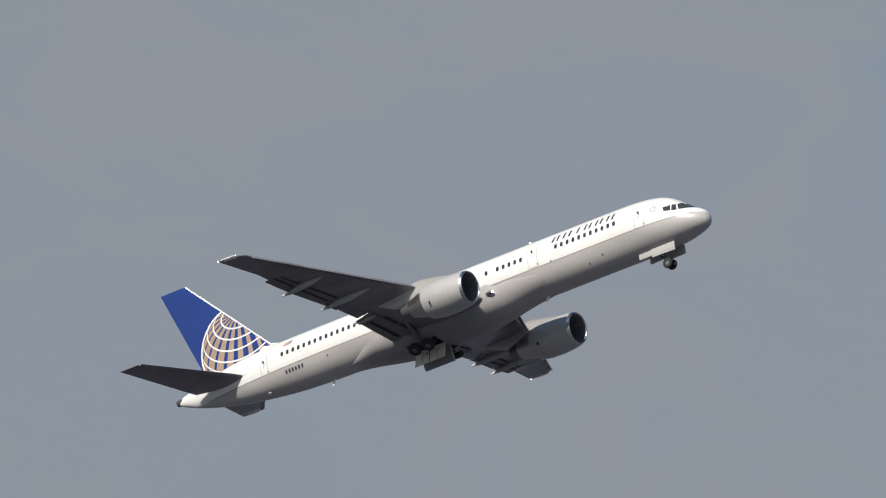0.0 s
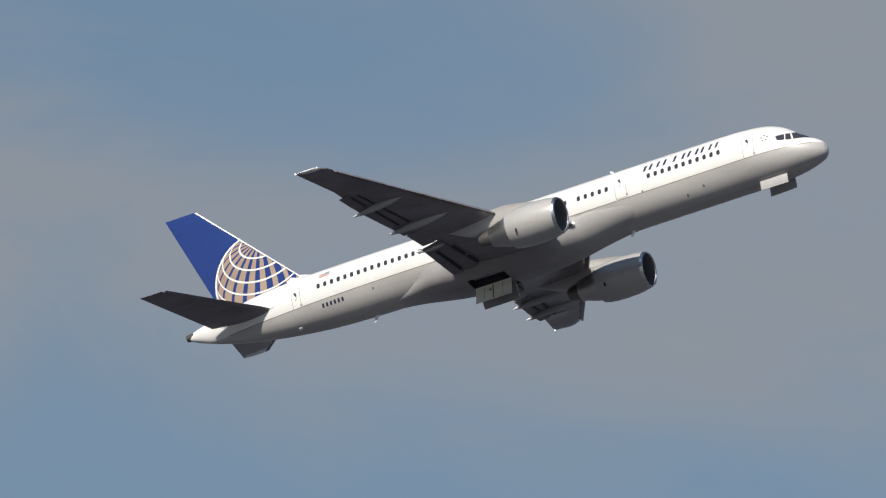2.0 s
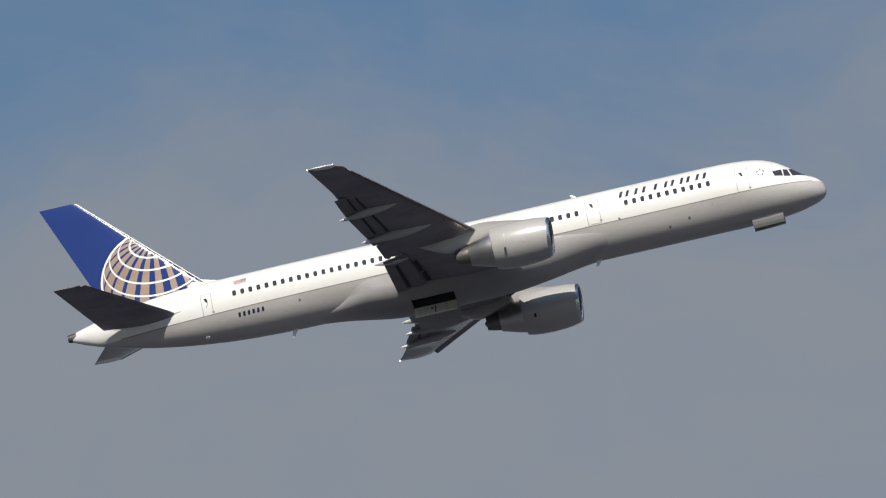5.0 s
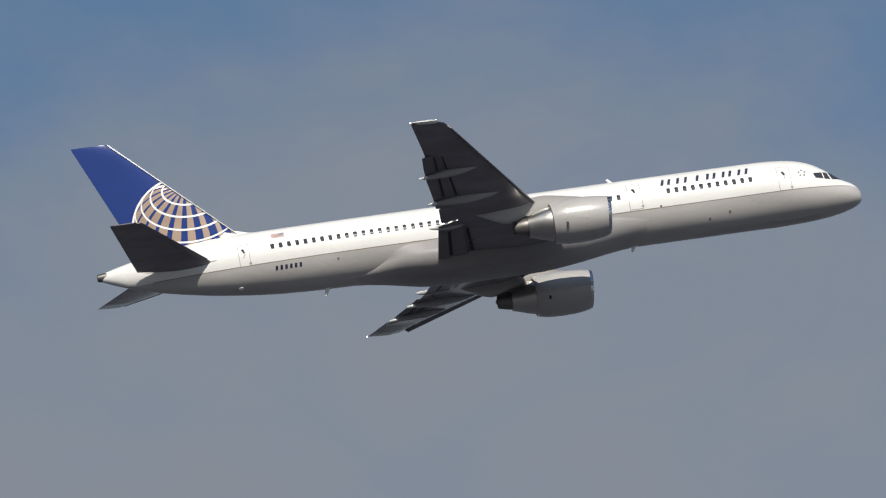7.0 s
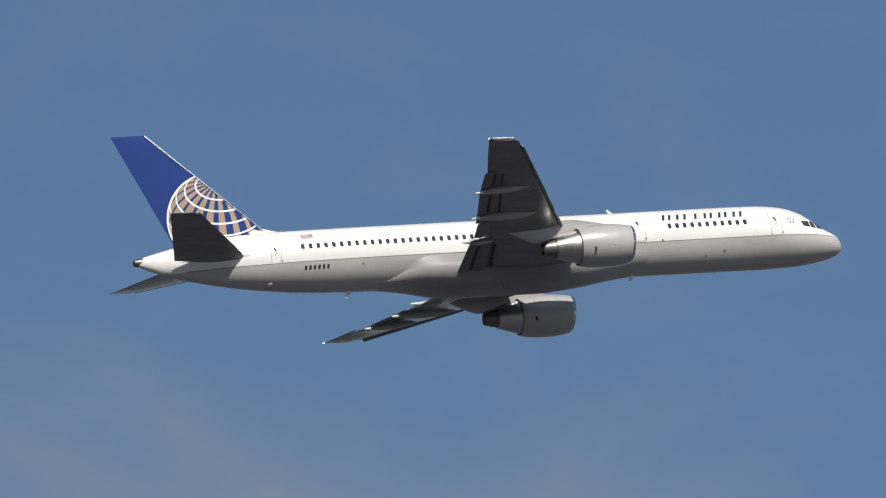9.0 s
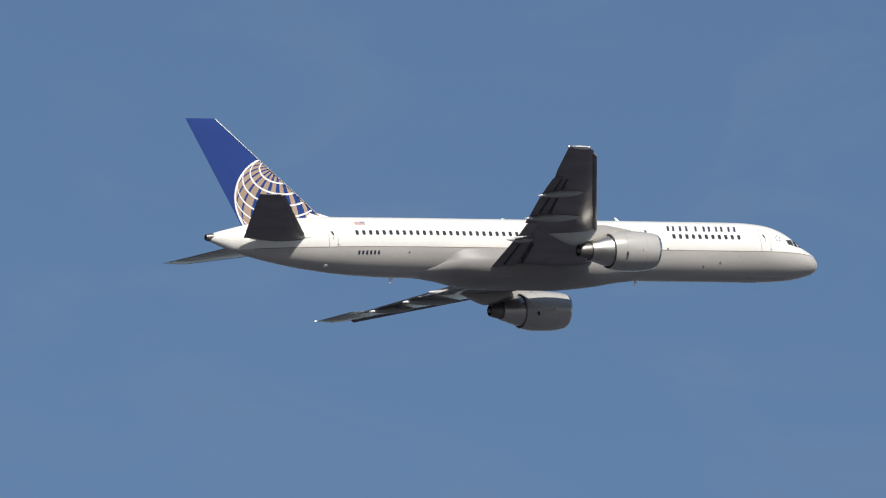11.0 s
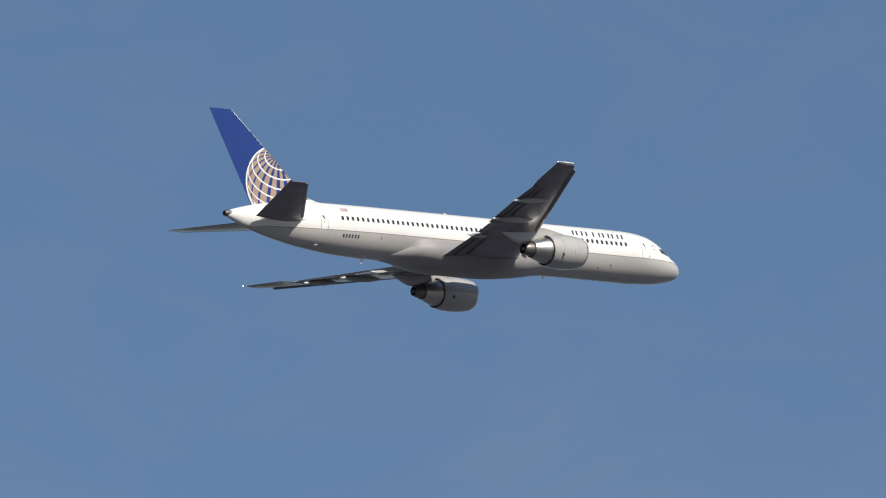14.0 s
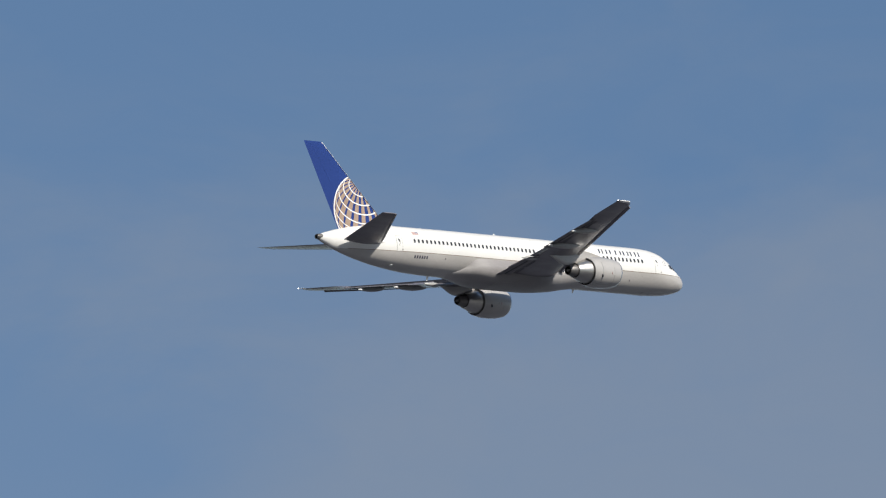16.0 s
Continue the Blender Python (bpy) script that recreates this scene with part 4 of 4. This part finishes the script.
def build_stabilizer(side):
    bm = bmesh.new()
    secs = []
    for k in range(6):
        u = k / 5
        y = 1.0 + (7.42 - 1.0) * u
        f = (y - 1.5) / (7.45 - 1.5)
        secs.append((side * y, -18.5 - 4.63 * f, .30 + .92 * f, -23.05 - 1.73 * f, .38 + .84 * f, (.44 - .30 * u)))
    secs.append((side * 7.5, -23.2, 1.23, -24.75, 1.23, .06))
    loft(bm, secs, foil())
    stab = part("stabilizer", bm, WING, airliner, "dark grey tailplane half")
    bm = bmesh.new()
    rows = []
    for k in range(5):
        f = k / 4
        y = 1.7 + 5.7 * f
        x = -19.0 - 4.25 * f
        for_z = .30 + .92 * (y - 1.5) / 5.95
        rows.append([(x + .36 + .06, side * y, for_z), (x + .16, side * y, for_z + .15 - .09 * f), (x + .10, side * y, for_z), (x + .16, side * y, for_z - .15 + .09 * f)])
    skin_rings(bm, rows)
    part("stabilizer_edge", bm, FLAP, stab, "grey leading edge")
    bm = bmesh.new()
    rings = []
    for x, w, h in ((-17.4, .02, .03), (-18.2, .16, .14), (-19.0, .20, .20), (-20.5, .18, .18), (-22.0, .10, .10), (-23.0, .0, .01)):
        rings.append([(x, side * (WIDE(x) * .93) + side * w * math.cos(a) * .9, .32 + h * math.sin(a)) for a in (math.tau * k / 12 for k in range(12))])
    skin_rings(bm, rings)
    part("stabilizer_root", bm, WHITE, stab, "white tailplane root plate")
    return stab


stabs = [build_stabilizer(s) for s in (-1, 1)]


# ---- landing gear ----
def wheel(bm_t, bm_r, c, r, w):
    lathe_rows = [(-w, r * .45), (-w, r * .80), (-w * .8, r * .95), (0, r), (w * .8, r * .95), (w, r * .80), (w, r * .45)]
    for bm, rows in ((bm_t, lathe_rows), (bm_r, [(-w * .7, .0), (-w * .7, r * .44), (w * .7, r * .44), (w * .7, .0)])):
        rings = [[(c[0] + q * math.cos(a), c[1] + x, c[2] + q * math.sin(a)) for a in (math.tau * k / 20 for k in range(20))] for x, q in rows]
        skin_rings(bm, rings, cap=False)


def build_nose_gear():
    bm = bmesh.new()
    tube(bm, (0, 0, .1), (0, 0, -1.3), .10)
    tube(bm, (0, 0, -1.2), (0, 0, -2.05), .07)
    tube(bm, (0, -.32, -2.05), (0, .32, -2.05), .06)
    tube(bm, (.14, 0, -.9), (.22, 0, -1.5), .035)
    tube(bm, (.22, 0, -1.5), (.05, 0, -1.9), .035)
    leg = part("nose_gear", bm, GEAR, airliner, "nose gear leg with twin wheels")
    for s in (-1, 1):
        t, r = bmesh.new(), bmesh.new()
        wheel(t, r, (0, s * .26, -2.05), .39, .12)
        tyre = part("tyre", t, RUBBER, leg)
        part("rim", r, GEAR, leg)
    leg.location = (16.9, 0, -1.45)
    return leg


def build_main_gear(side):
    bm = bmesh.new()
    tube(bm, (0, 0, .1), (0, 0, -1.7), .15)
    tube(bm, (0, 0, -1.6), (0, 0, -2.35), .11)
    tube(bm, (-.62, 0, -2.35), (.62, 0, -2.35), .10)
    for x in (-.58, .58):
        tube(bm, (x, -.42, -2.35), (x, .42, -2.35), .07)
    tube(bm, (0, side * -.1, -.2), (-.5, side * -.1, -1.4), .06)
    leg = part("main_gear", bm, GEAR, airliner, "four-wheel main gear leg, folding inwards")
    for x in (-.58, .58):
        for s in (-1, 1):
            t, r = bmesh.new(), bmesh.new()
            wheel(t, r, (x, s * .40, -2.35), .50, .18)
            part("tyre", t, RUBBER, leg)
            part("rim", r, GEAR, leg)
    leg.location = (-2.5, side * 3.5, -1.30)
    return leg


nose_gear = build_nose_gear()
main_gears = [(build_main_gear(s), s) for s in (-1, 1)]


NOSE_HINGE = 0.66


def nose_door(x0, x1, side, w):
    bm = bmesh.new()
    hinge = Vector((0, side * NOSE_HINGE, FOOT((x0 + x1) / 2) + .17))
    n = 4
    grids = []
    for lift in (-.012, .04):
        rows = []
        for i in range(n + 1):
            x = x0 + (x1 - x0) * i / n
            rows.append([])
            for j in range(4):
                y = side * (NOSE_HINGE - w * j / 3)
                c, hw, f = WAIST(x), WIDE(x), FOOT(x)
                rows[-1].append(bm.verts.new(Vector((x, y, c - (c - f) * math.sqrt(1 - (y / hw) ** 2) + lift)) - hinge))
        grids.append(rows)
    for g in grids:
        for i in range(n):
            for j in range(3):
                bm.faces.new((g[i][j], g[i][j + 1], g[i + 1][j + 1], g[i + 1][j]))
    a, b = grids
    for i in range(n):
        for j in (0, 3):
            bm.faces.new((a[i][j], a[i + 1][j], b[i + 1][j], b[i][j]))
    for j in range(3):
        for i in (0, n):
            bm.faces.new((a[i][j], a[i][j + 1], b[i][j + 1], b[i][j]))
    ob = part("nose_gear_door", bm, NACELLE, airliner, "open nose gear door", smooth=False)
    ob.location = hinge
    return ob, hinge, side


nose_doors = [nose_door(17.22, 19.15, s, .65) for s in (-1, 1)]
aft_nose_doors = [nose_door(16.1, 17.18, s, .42) for s in (-1, 1)]


# ---- what moves ----
def motions():
    walk(airliner, [(t, pose(x, y, z + EYE_HEIGHT, bank, -pitch, head)) for t, x, y, z, head, pitch, bank in PLANE_ROWS])
    for ob, h, side in main_doors:
        walk(ob, [(t, pose(*h, -side * a)) for t, a in ((0, 84), (4.2, 84), (4.7, 70), (5.3, 36), (5.9, 4), (6.2, 0), (16, 0))])
    for ob, h, side in nose_doors:
        walk(ob, [(t, pose(*h, side * a)) for t, a in ((0, 80), (4.2, 80), (4.7, 62), (5.2, 28), (5.7, 3), (6.0, 0), (16, 0))])
    for ob, h, side in aft_nose_doors:
        walk(ob, [(t, pose(*h, side * a)) for t, a in ((0, 72), (0.8, 50), (1.6, 8), (2.0, 0), (16, 0))])
    walk(nose_gear, [(t, pose(16.9, 0, -1.45, 0, -a, 0)) for t, a in ((0, 37), (0.5, 46), (1.0, 56), (1.5, 69), (2.0, 90), (2.5, 97), (16, 97))])
    for ob, side in main_gears:
        walk(ob, [(t, pose(-2.5, side * 3.5, -1.30, -side * a)) for t, a in ((0, 56), (0.5, 62), (1.0, 70), (1.5, 80), (2.0, 90), (2.5, 94), (16, 94))])


motions()
